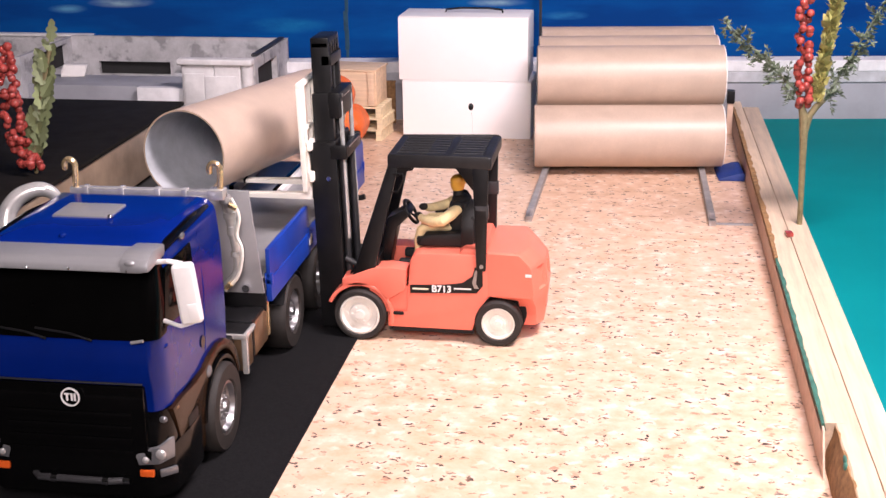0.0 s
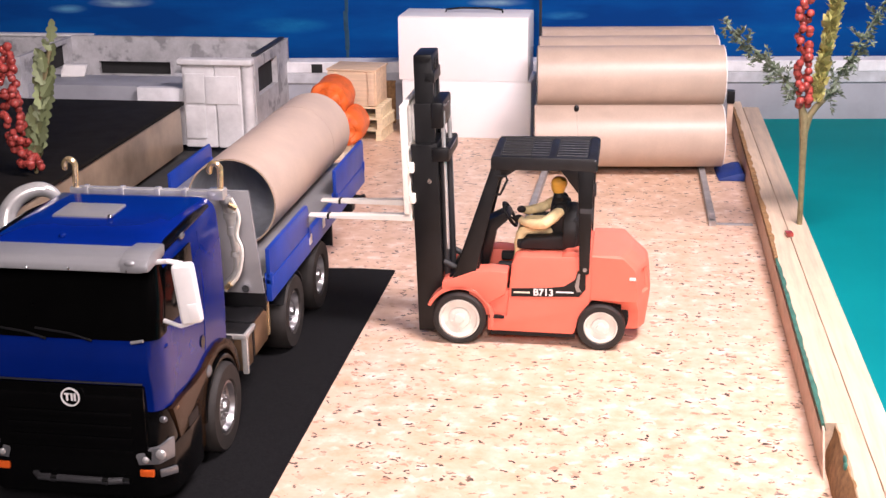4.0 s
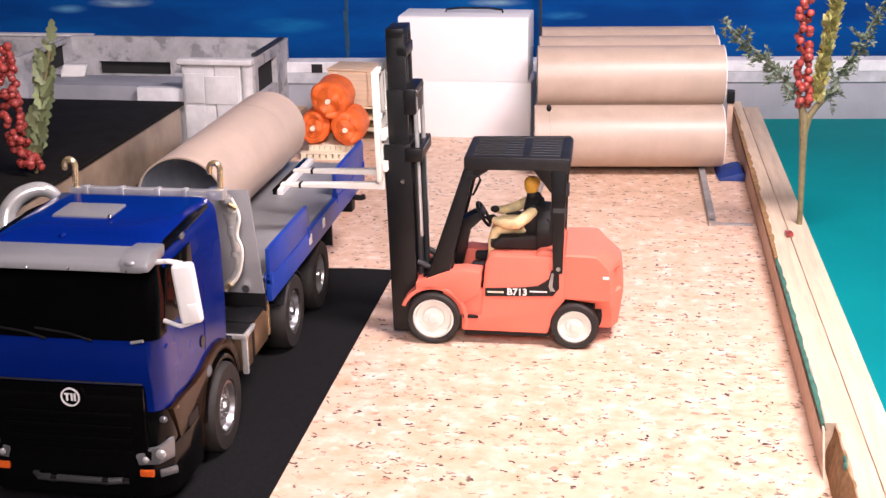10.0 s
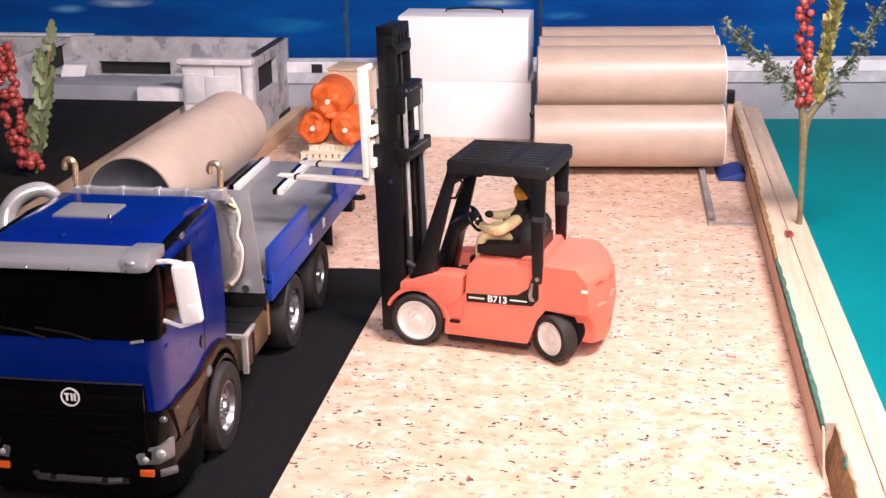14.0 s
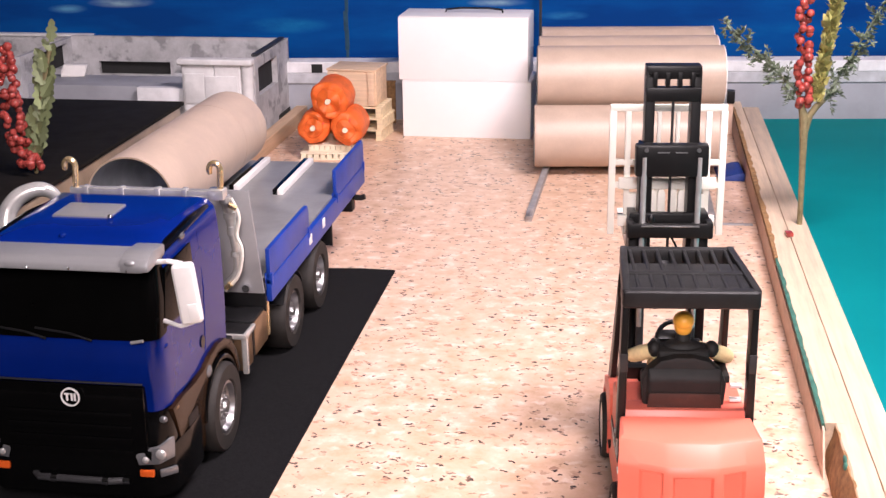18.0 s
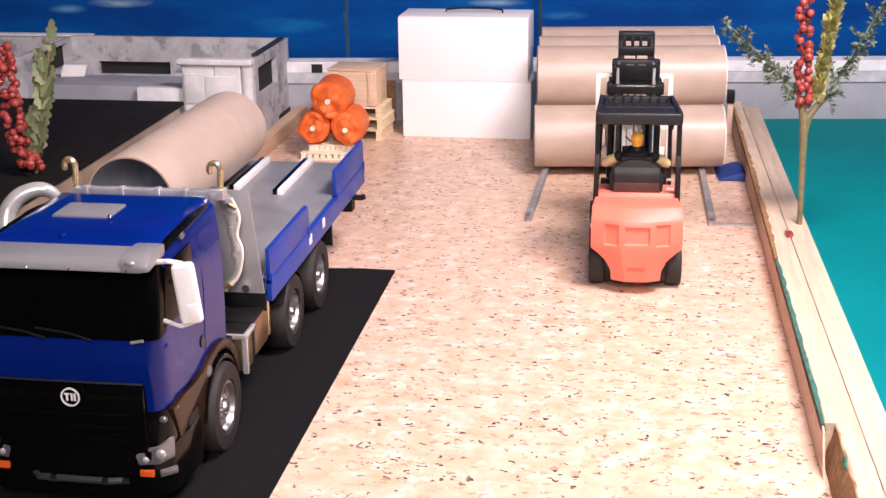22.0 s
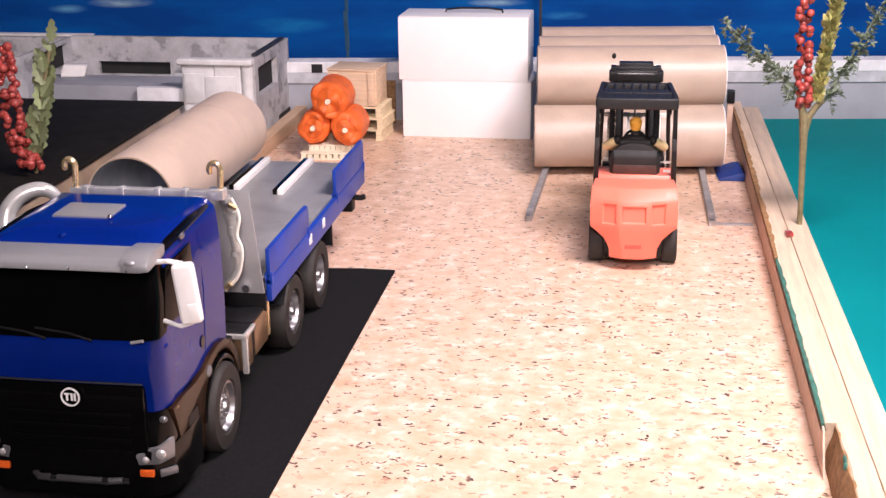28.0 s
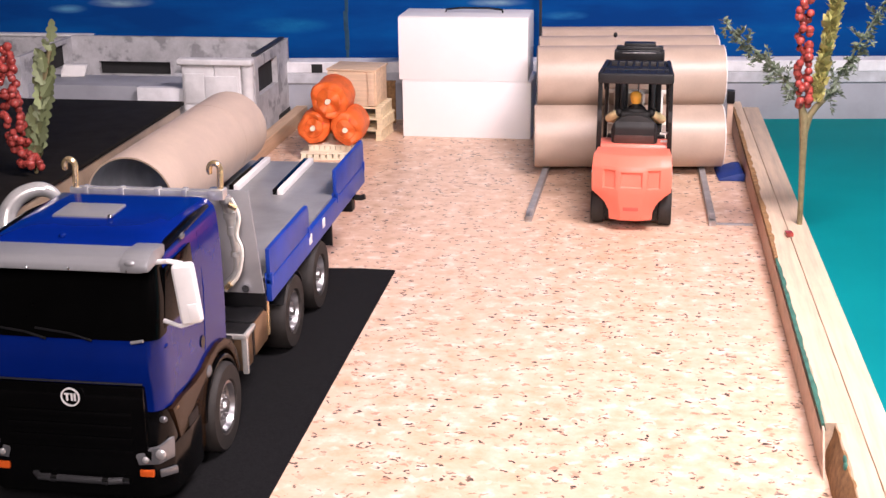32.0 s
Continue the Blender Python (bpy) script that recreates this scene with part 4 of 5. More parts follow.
        side = [(0.016, 0.112), (0.05, 0.1125), (0.08, 0.1105), (0.108, 0.1125), (0.132, 0.119), (0.158, 0.1215), (0.18, 0.118), (0.2, 0.108), (0.216, 0.09), (0.225, 0.064), (0.2165, 0.062), (0.207, 0.084), (0.193, 0.099), (0.176, 0.1075), (0.157, 0.11), (0.137, 0.107), (0.119, 0.097), (0.107, 0.082), (0.1005, 0.062), (0.098, 0.032), (0.04, 0.032), (0.03, 0.077)]
        part("fender", prism(B(), side, "x", min(s * 0.07, s * 0.0965), max(s * 0.07, s * 0.0965), 0.0025, 2), "fender", t, "glossy black fender sweeping over the front wheel")
        # Proud black box stands in for the shaded step recess.
        part("step_recess_shade", box(B(), (min(s * 0.09, s * 0.0975), 0.052, 0.036), (max(s * 0.09, s * 0.0975), 0.08, 0.086), 0.002), "black", t)
        part("arch_lamp", ball(B(), (s * 0.0965, 0.121, 0.105), 0.006, (0.45, 1.25, 1.1)), "lens", t)
    # mirrors
    for s in (-1, 1):
        mr = part("mirror", box(B(), (-0.0105, -0.006, -0.0295), (0.0105, 0.006, 0.0295), 0.0052, segs=3), "white", t, "white door mirror", at=pose(s * 0.1225, 0.008, 0.2335, 0, s * -6, s * 12))
        part("mirror_glass", box(B(), (-0.0075, 0.006, -0.026), (0.0075, 0.0068, 0.026), 0.0005), "chrome", mr)
        part("mirror_inset", box(B(), (-0.0015, -0.0068, -0.0255), (0.0075, -0.0058, -0.009), 0.0008), "white", mr)
        part("mirror_arm", pipe_path(B(), [(s * -0.028, 0.012, 0.03), (s * -0.012, 0.0, 0.033), (0, 0, 0.029)], 0.0024, 8), "white", mr)
        part("mirror_arm", pipe_path(B(), [(s * -0.028, 0.012, -0.028), (s * -0.012, 0.0, -0.031), (0, 0, -0.029)], 0.0022, 8), "white", mr)
    # roof fittings
    hatch = part("roof_hatch", box(B(), (-0.045, 0.096, 0.2715), (0.015, 0.142, 0.2765), 0.002), "silver", t, "flat grey roof hatch")
    part("knob", ball(B(), (0.017, 0.094, 0.2765), 0.003), "chrome", hatch)
    part("roof_light", ball(B(), (-0.01, 0.044, 0.2725), 0.004, (1, 1, 0.8)), "blue", t)
    rb = part("roof_bar", box(B(), (-0.075, 0.205, 0.266), (0.094, 0.212, 0.2735), 0.002), "bright", t, "bright steel roof bar")
    part("bar_clamp", box(B(), (0.06, 0.203, 0.2635), (0.09, 0.215, 0.2675), 0.0012), "bright", rb)
    part("bar_clamp", box(B(), (0.079, 0.201, 0.2645), (0.097, 0.217, 0.2758), 0.002), "bright", rb)
    for x in (-0.06, -0.02, 0.02, 0.05):
        part("bar_clip", box(B(), (x, 0.2035, 0.2645), (x + 0.006, 0.2135, 0.2752), 0.001), "bright", rb)
    for x in (-0.069, 0.0915):
        pts = [(x, 0.209, 0.272), (x + 0.001, 0.209, 0.288)] + [(x - 0.0045 + 0.006 * math.cos(a), 0.209, 0.2955 + 0.0075 * math.sin(a)) for a in [radians(d) for d in (-20, 20, 60, 100, 140, 180, 215)]]
        part("hook", hose_path(B(), pts, [0.0034] * (len(pts) - 1) + [0.0024], 12), "gold", rb, "brass hook")
    pts = [(-0.105, 0.15, 0.19), (-0.132, 0.17, 0.222), (-0.137, 0.18, 0.246), (-0.128, 0.188, 0.263), (-0.112, 0.195, 0.2715), (-0.098, 0.2, 0.2705), (-0.088, 0.204, 0.26), (-0.084, 0.205, 0.245)]
    part("air_duct", hose_path(B(), pts, [0.0095, 0.0098, 0.0098, 0.0095, 0.0085, 0.0075, 0.006, 0.0055], 18), "bright", t, "curved silver air duct")
    # chassis
    ch = part("chassis", box(B(), (-0.045, 0.05, 0.055), (0.045, 0.80, 0.092), 0.003), "black", t)
    for y in (0.155, 0.44, 0.58):
        part("axle", rod(B(), (-0.09, y, 0.048), (0.09, y, 0.048), 0.008), "dark", ch)
    part("rear_beam", box(B(), (-0.1, 0.79, 0.075), (0.1, 0.81, 0.1), 0.002), "black", ch)
    part("tow_hook", pipe_path(B(), [(0.096, 0.80, 0.096), (0.112, 0.80, 0.096), (0.118, 0.80, 0.098)], 0.0045, 10), "black", ch)
    for s in (-1, 1):
        tank = part("side_tank", box(B(), (min(s * 0.05, s * 0.098), 0.240, 0.052), (max(s * 0.05, s * 0.098), 0.270, 0.096), 0.004), "bronze", t, "brushed steel side tank")
        part("tank_lip", box(B(), (min(s * 0.05, s * 0.1005), 0.237, 0.0935), (max(s * 0.05, s * 0.1005), 0.273, 0.098), 0.002), "black", tank)
        part("tank_edge", box(B(), (min(s * 0.05, s * 0.1008), 0.2355, 0.0925), (max(s * 0.05, s * 0.1008), 0.2395, 0.0985), 0.0015), "bright", tank)
        part("tank_edge", box(B(), (min(s * 0.0965, s * 0.1012), 0.2396, 0.0925), (max(s * 0.0965, s * 0.1012), 0.273, 0.0985), 0.0015), "bright", tank)
        part("tank_band", box(B(), (min(s * 0.094, s * 0.1005), 0.238, 0.05), (max(s * 0.094, s * 0.1005), 0.2445, 0.0935), 0.001), "bright", tank)
        part("tool_box", box(B(), (min(s * 0.05, s * 0.097), 0.2735, 0.055), (max(s * 0.05, s * 0.097), 0.335, 0.1), 0.003), "black", t)
        part("box_side", box(B(), (min(s * 0.0965, s * 0.098), 0.278, 0.057), (max(s * 0.0965, s * 0.098), 0.328, 0.097), 0.0006), "bronze", t, "brown metal side of the tool box")
        part("frame_cover", box(B(), (min(s * 0.02, s * 0.085), 0.2, 0.085), (max(s * 0.02, s * 0.085), 0.3365, 0.0975), 0.002), "black", t)
        part("box_edge", box(B(), (min(s * 0.09, s * 0.099), 0.33, 0.06), (max(s * 0.09, s * 0.099), 0.338, 0.108), 0.001), "gold", t)
        part("mudguard", prism(B(), [(p[1], p[2]) for p in arc((0, 0.44, 0.048), 0.054, 30, 150, 10, "yz")] + [(p[1], p[2]) for p in arc((0, 0.44, 0.048), 0.0525, 150, 30, 10, "yz")], "x", min(s * 0.055, s * 0.1), max(s * 0.055, s * 0.1)), "black", t)
        part("mud_flap", box(B(), (min(s * 0.055, s * 0.1), 0.655, 0.066), (max(s * 0.055, s * 0.1), 0.660, 0.1), 0.0008), "black", t)
        part("tail_lamp", box(B(), (min(s * 0.06, s * 0.098), 0.812, 0.078), (max(s * 0.06, s * 0.098), 0.82, 0.092), 0.001), "amber", t)
    front, rear = wheel_meshes("tyre", 0.0485, 0.03, 0.0285, "steel", 10, 0), wheel_meshes("tyre", 0.0485, 0.046, 0.0275, "steel", 10, 0)
    for y, me, x in ((0.155, front, 0.088), (0.44, rear, 0.078), (0.58, rear, 0.078)):
        for s in (-1, 1):
            add_wheel(t, me, pose(s * x, y, 0.0492, 0, 0, 0 if s > 0 else 180))
    # headboard with hoses
    hb = part("headboard", prism(B(), [(-0.129, 0.119), (0.1005, 0.119), (0.088, 0.243), (-0.118, 0.243)], "y", 0.314, 0.319, 0.001), "head", t, "grey sheet metal headboard")
    for x, z in ((0.08, 0.126), (-0.1, 0.126), (0.06, 0.235)):
        part("bolt", rod(B(), (x, 0.3145, z), (x, 0.309, z), 0.0045, segs=12), "chrome", hb)
    # Black sheet gives the dark of the open gap below the headboard.
    part("gap_shade_panel", box(B(), (-0.10, 0.3195, 0.095), (0.1, 0.3235, 0.136), 0.001), "black", hb)
    st = part("exhaust_stack", hose_path(B(), [(0.058, 0.29, 0.247), (0.07, 0.29, 0.238), (0.076, 0.29, 0.2), (0.079, 0.29, 0.165), (0.074, 0.29, 0.148), (0.060, 0.29, 0.135)], [0.005, 0.0062, 0.0055, 0.0048, 0.005, 0.0042], 14), "bright", t, "pale silver exhaust stack with hoses")
    for z, dx, h, r in ((0.24, -0.004, 0.008, 0.0072), (0.222, 0.0, 0.006, 0.0078), (0.204, 0.002, 0.010, 0.0068), (0.176, 0.004, 0.005, 0.0062)):
        part("collar", rod(B(), (0.074 + dx, 0.289, z - h / 2), (0.0735 + dx, 0.289, z + h / 2), r, r * 0.9), "bright", st)
    part("hose", hose_path(B(), [(0.078, 0.284, 0.243), (0.086, 0.284, 0.222), (0.082, 0.284, 0.2), (0.087, 0.284, 0.182), (0.081, 0.284, 0.152), (0.064, 0.284, 0.132)], [0.002] * 6, 8), "offwhite", st)
    part("pipe_nut", rod(B(), (0.075, 0.2825, 0.236), (0.084, 0.2825, 0.231), 0.0034, segs=6), "gold", st)
    part("pipe_nut", rod(B(), (0.066, 0.2825, 0.136), (0.0715, 0.2825, 0.1415), 0.0034, segs=6), "gold", st)
    # bed
    y0, y1, dz = 0.326, 0.855, 0.136
    xl, xr = -0.136, 0.105
    part("deck", box(B(), (xl - 0.001, y0 - 0.002, 0.118), (xr - 0.006, y1 - 0.002, dz), 0.0012), "deck", t, "scuffed grey sheet metal deck")
    for x0, x1, low in ((xl - 0.008, xl - 0.0015, 0.012), (xr - 0.0055, xr + 0.0015, 0.0)):
        sb = part("sideboard", box(B(), (x0, y0, 0.105), (x1, y1, 0.1335), 0.0012), "blue_bed", t, "blue drop side")
        for ya, yb, zb in ((y0, 0.512, 0.170 - low), (0.668, y1, 0.1735 - low)):
            part("upper_board", prism(B(), [(ya, 0.134), (ya, zb), (yb - 0.006, zb), (yb, zb - 0.008), (yb, 0.134)], "x", x0 + 0.001, x1 - 0.0008, 0.0012), "blue_bed", sb)
            for yy in (ya + 0.003, yb - 0.006):
                part("hinge", box(B(), (x0 - 0.0012, yy - 0.003, 0.126), (x1 + 0.0012, yy + 0.003, 0.140), 0.001), "blue_bed", sb)
        for yy in (0.505, 0.578):
            part("reflector", box(B(), (x0 - 0.0012, yy, 0.116), (x1 + 0.0012, yy + 0.013, 0.129), 0.0012), "white", sb, "small white reflector")
    part("tail_edge", box(B(), (xl, y1, 0.112), (xr, y1 + 0.004, 0.1345), 0.001), "cream", t, "pale rear edge of the deck")
    for x, ya, yb in ((-0.056, 0.68, 0.845), (0.013, 0.665, 0.845)):
        rl = part("bearer", box(B(), (x, ya, dz), (x + 0.007, yb, dz + 0.008), 0.001), "gloss_black", t, "black load bearer with bright top")
        part("strip", box(B(), (x + 0.0072, ya - 0.001, dz), (x + 0.0155, yb, dz + 0.0085), 0.001), "white", rl)
    return t


build_truck()


# ---- forklift ----
def ring_prism(bm, c, r0, r1, a0, a1, y0, y1, n=14, bev=0.0008):
    """A bent band in the x-z plane between two radii."""
    o = [(p[0], p[2]) for p in arc((c[0], 0, c[1]), r1, a0, a1, n)]
    i = [(p[0], p[2]) for p in arc((c[0], 0, c[1]), r0, a1, a0, n)]
    return prism(bm, o + i, "y", y0, y1, bev, 1)


def build_forklift():
    f = thing("model_forklift", "coral red model forklift with black mast and ivory forks", "forklift")
    # chassis and bodywork; x is forward, y to its left
    body = part("body", prism(B(), [(-0.036, 0.0185), (-0.146, 0.0175), (-0.150, 0.030), (-0.157, 0.050), (-0.168, 0.064), (-0.170, 0.121), (-0.078, 0.1195), (-0.070, 0.1165), (-0.0665, 0.110), (-0.0605, 0.04), (-0.036, 0.0385)], "y", -0.0585, 0.0585, 0.0025), "red", f, "coral red bodywork")
    part("footwell", box(B(), (-0.066, -0.056, 0.038), (-0.012, 0.056, 0.074), 0.002), "red", body)
    part("floor_plate", box(B(), (-0.064, -0.05, 0.0745), (-0.006, 0.05, 0.079), 0.001), "black", body)
    for s in (-1, 1):
        lo, hi = min(s * 0.03, s * 0.061), max(s * 0.03, s * 0.061)
        part("fender", ring_prism(B(), (0.0, 0.034), 0.0395, 0.0445, 22, 195, lo, hi), "red", body)
        part("fender_top", prism(B(), [(0.0225, 0.072), (0.022, 0.083), (0.01, 0.087), (-0.018, 0.098), (-0.04, 0.1), (-0.062, 0.098), (-0.06, 0.07), (-0.035, 0.055), (-0.02, 0.074)], "y", lo, hi, 0.0018), "red", body)
        part("step_plate", box(B(), (-0.0575, min(s * 0.052, s * 0.0605), 0.036), (-0.038, max(s * 0.052, s * 0.0605), 0.0395), 0.0008), "black", body)
        part("side_skirt", box(B(), (-0.148, min(s * 0.05, s * 0.057), 0.0125), (-0.04, max(s * 0.05, s * 0.057), 0.0175), 0.0008), "black", body)
        yy = s * 0.0588
        a, b = min(yy, yy + s * 0.0007), max(yy, yy + s * 0.0007)
        st = part("stripe", prism(B(), [(-0.0665, 0.0665), (-0.0665, 0.0775), (-0.112, 0.0795), (-0.133, 0.0825), (-0.1465, 0.092), (-0.150, 0.104), (-0.1595, 0.104), (-0.160, 0.0795), (-0.152, 0.0695)], "y", a, b), "guard", f, "black side stripe")
        part("stripe_line", box(B(), (-0.09, a + s * 0.0005, 0.0716), (-0.0695, b + s * 0.0005, 0.0738)), "cream", st)
        part("stripe_line", box(B(), (-0.145, a + s * 0.0005, 0.0738), (-0.123, b + s * 0.0005, 0.0758)), "white", st)
        part("stripe_line", prism(B(), [(-0.149, 0.076), (-0.1465, 0.083), (-0.150, 0.1), (-0.153, 0.1), (-0.1515, 0.082), (-0.155, 0.076)], "y", a + s * 0.0005, b + s * 0.0005), "steel", st)
        curve = bpy.data.curves.new("number", "FONT")
        curve.body, curve.size, curve.extrude, curve.align_x = "B713", 0.0125, 0.0002, "CENTER"
        curve.offset = 0.0004
        tx = new("number", curve)
        bpy.context.view_layer.update()
        me = bpy.data.meshes.new_from_object(tx)
        bpy.data.objects.remove(tx)
        me.materials.clear()
        me.materials.append(M["print"])
        part("number", me, None, st, "white letters B713", at=pose(-0.107, yy + s * 0.0012, 0.0695, 90, 0, 0 if s < 0 else 180))
    part("cowl", prism(B(), [(0.012, 0.03), (0.014, 0.088), (-0.014, 0.112), (-0.026, 0.112), (-0.016, 0.03)], "y", -0.05, 0.05, 0.002), "guard", f, "black front cowl")
    # counterweight: a stack of outlines with a blunt pointed tail
    bm = B()
    levels = []
    for z, hwid, xs, xc in ((0.1245, 0.058, -0.2005, -0.2095), (0.1225, 0.0625, -0.206, -0.217), (0.1085, 0.0635, -0.2195, -0.2345), (0.1035, 0.064, -0.2215, -0.237), (0.0725, 0.064, -0.2245, -0.2405), (0.066, 0.0635, -0.2235, -0.240), (0.060, 0.0555, -0.224, -0.2395), (0.048, 0.0425, -0.226, -0.238), (0.034, 0.0355, -0.2265, -0.2365), (0.0205, 0.0345, -0.226, -0.235), (0.0185, 0.032, -0.224, -0.2325)):
        xf = -0.1665 if z > 0.065 else -0.205
        yc = min(0.0205, hwid * 0.45)
        half = [(xf, min(hwid, 0.0592))] + [(xs + (xc - xs) * k, hwid + (yc - hwid) * k) for k in (0.0, 0.40, 0.88, 1.0)]
        levels.append([bm.verts.new((px, -py, z)) for px, py in half] + [bm.verts.new((px, py, z)) for px, py in reversed(half)])
    pockets = []
    for k, (p, q) in enumerate(zip(levels, levels[1:])):
        for i in range(10):
            fc = bm.faces.new((p[i], q[i], q[(i + 1) % 10], p[(i + 1) % 10]))
            if k == 3 and i in (2, 4, 6):
                pockets.append(fc)
    bm.faces.new(levels[0][::-1])
    bm.faces.new(levels[-1])
    bmesh.ops.recalc_face_normals(bm, faces=bm.faces)
    for fc, w in zip(pockets, (0.0004, 0.0042, 0.0004)):
        bmesh.ops.inset_region(bm, faces=[fc], thickness=w, depth=0.0)
        bmesh.ops.inset_region(bm, faces=[fc], thickness=0.0028, depth=-0.0034)
    cw = part("counterweight", bm, "red", f, "blunt coral counterweight with three moulded pockets")
    md = cw.modifiers.new("bevel", "BEVEL")
    md.width, md.segments, md.limit_method, md.angle_limit = 0.002, 2, "ANGLE", radians(22)
    part("tail_bar", box(B(), (-0.2375, -0.0125, 0.0365), (-0.2345, 0.0125, 0.043), 0.0008), "red_dark", cw)
    part("hood", prism(B(), [(-0.165, 0.118), (-0.16, 0.1285), (-0.135, 0.1265), (-0.128, 0.1195)], "y", -0.056, 0.056, 0.002), "red", f)
    for s in (-1, 1):
        part("tail_light", box(B(), (-0.222, min(s * 0.060, s * 0.0648), 0.095), (-0.214, max(s * 0.060, s * 0.0648), 0.099), 0.0008), "white", cw)
        part("inner_arch", rod(B(), (-0.18, s * 0.02, 0.0385), (-0.18, s * 0.0425, 0.0385), 0.0345, segs=28), "black", f)
    # overhead guard
    og = part("overhead_guard", box(B(), (-0.171, -0.0605, 0.2305), (-0.158, 0.0605, 0.2475), 0.004, segs=3), "guard_top", f, "black overhead guard")
    part("front_rail", box(B(), (-0.05, -0.0545, 0.2305), (-0.0395, 0.0545, 0.2465), 0.003), "guard_top", og)
    part("middle_rail", box(B(), (-0.120, -0.0575, 0.2345), (-0.110, 0.0575, 0.2465), 0.0015), "guard_top", og)
    for s in (-1, 1):
        part("side_rail", loft(B(), [(-0.041, s * 0.0545, 0.230), (-0.041, s * 0.0475, 0.230), (-0.041, s * 0.0475, 0.2475), (-0.041, s * 0.0545, 0.2475)], [(-0.168, s * 0.061, 0.2325), (-0.168, s * 0.054, 0.2325), (-0.168, s * 0.054, 0.2485), (-0.168, s * 0.061, 0.2485)], 0.002), "guard_top", og)
    slat = mesh_of("slat", box(B(), (-0.163, -0.0019, 0.236), (-0.045, 0.0019, 0.2458), 0.001, segs=1), "guard_top")
    for i in range(8):
        part("slat", slat, None, og, at=pose(0, -0.0455 + 0.013 * i, 0))
    part("rear_plate", box(B(), (-0.166, -0.0545, 0.2365), (-0.087, 0.0545, 0.2450), 0.001), "guard_top", og)
    for s in (-1, 1):
        fp = part("front_post", loft(B(), [(0.010, s * 0.0585, 0.084), (-0.018, s * 0.0585, 0.084), (-0.018, s * 0.0525, 0.084), (0.010, s * 0.0525, 0.084)], [(-0.0400, s * 0.0535, 0.233), (-0.0535, s * 0.0535, 0.233), (-0.0535, s * 0.0475, 0.233), (-0.0400, s * 0.0475, 0.233)], 0.0015), "guard", f)
        part("gusset", loft(B(), [(-0.041, s * 0.0525, 0.233), (-0.075, s * 0.0535, 0.233), (-0.075, s * 0.049, 0.233), (-0.041, s * 0.048, 0.233)], [(-0.046, s * 0.0525, 0.216), (-0.050, s * 0.0525, 0.216), (-0.050, s * 0.049, 0.216), (-0.046, s * 0.048, 0.216)], 0.0005), "guard", fp)
        part("pin", rod(B(), (-0.006, s * 0.0575, 0.0875), (-0.006, s * 0.0605, 0.0875), 0.003, segs=12), "steel", fp)
        part("mirror_loop", pipe_path(B(), [(-0.040, s * 0.053, 0.198), (-0.0515, s * 0.0545, 0.199), (-0.0545, s * 0.055, 0.205), (-0.0605, s * 0.055, 0.218), (-0.0585, s * 0.0545, 0.2225), (-0.046, s * 0.053, 0.222)], 0.0016, 8), "black", fp)
        rp = part("rear_post", loft(B(), [(-0.1520, s * 0.0622, 0.100), (-0.1640, s * 0.0622, 0.100), (-0.1640, s * 0.054, 0.100), (-0.1520, s * 0.054, 0.100)], [(-0.147, s * 0.06, 0.234), (-0.167, s * 0.06, 0.234), (-0.167, s * 0.054, 0.234), (-0.147, s * 0.054, 0.234)], 0.0015), "guard", f)
        part("gusset", loft(B(), [(-0.148, s * 0.0595, 0.234), (-0.125, s * 0.059, 0.234), (-0.125, s * 0.055, 0.234), (-0.148, s * 0.0545, 0.234)], [(-0.149, s * 0.0595, 0.205), (-0.147, s * 0.059, 0.205), (-0.147, s * 0.055, 0.205), (-0.149, s * 0.0545, 0.205)], 0.0005), "guard", rp)
        part("pin", rod(B(), (-0.1585, s * 0.06, 0.1065), (-0.1585, s * 0.0632, 0.1065), 0.0026, segs=12), "steel", rp)
        part("clear_tape", box(B(), (-0.1672, min(s * 0.0537, s * 0.0609), 0.168), (-0.1500, max(s * 0.0537, s * 0.0609), 0.186), 0.001), "dark", rp)
    part("work_lamp", rod(B(), (-0.057, 0.012, 0.224), (-0.06, 0.012, 0.2345), 0.0095, 0.007), "dark", f, "round work lamp under the roof")
    # seat and controls
    seat = part("seat", box(B(), (-0.128, -0.030, 0.1205), (-0.07, 0.030, 0.1335), 0.004), "vest", f, "black seat")
    part("seat_back", prism(B(), [(-0.037, 0.124), (0.037, 0.124), (0.039, 0.148), (0.034, 0.160), (0.022, 0.1705), (0.008, 0.174), (-0.008, 0.174), (-0.022, 0.1705), (-0.034, 0.160), (-0.039, 0.148)], "x", -0.146, -0.129, 0.004), "vest", seat)
    part("back_panel", prism(B(), [(-0.034, 0.126), (0.034, 0.126), (0.032, 0.142), (-0.032, 0.142)], "x", -0.1540, -0.1518, 0.0008), "brown", seat, "dark brown lower seat back")
    part("seat_base", prism(B(), [(-0.074, 0.1215), (-0.146, 0.1215), (-0.152, 0.135), (-0.152, 0.155), (-0.145, 0.165), (-0.134, 0.155), (-0.127, 0.1405), (-0.084, 0.1370), (-0.074, 0.131)], "y", -0.034, 0.034, 0.004, 3), "vest", seat)
    part("arm_rest", box(B(), (-0.13, -0.044, 0.142), (-0.085, -0.035, 0.15), 0.002), "vest", seat)
    for z in (0.142, 0.128):
        part("lever_tip", box(B(), (-0.14, -0.054, z), (-0.134, -0.043, z + 0.003), 0.0008), "white", seat)
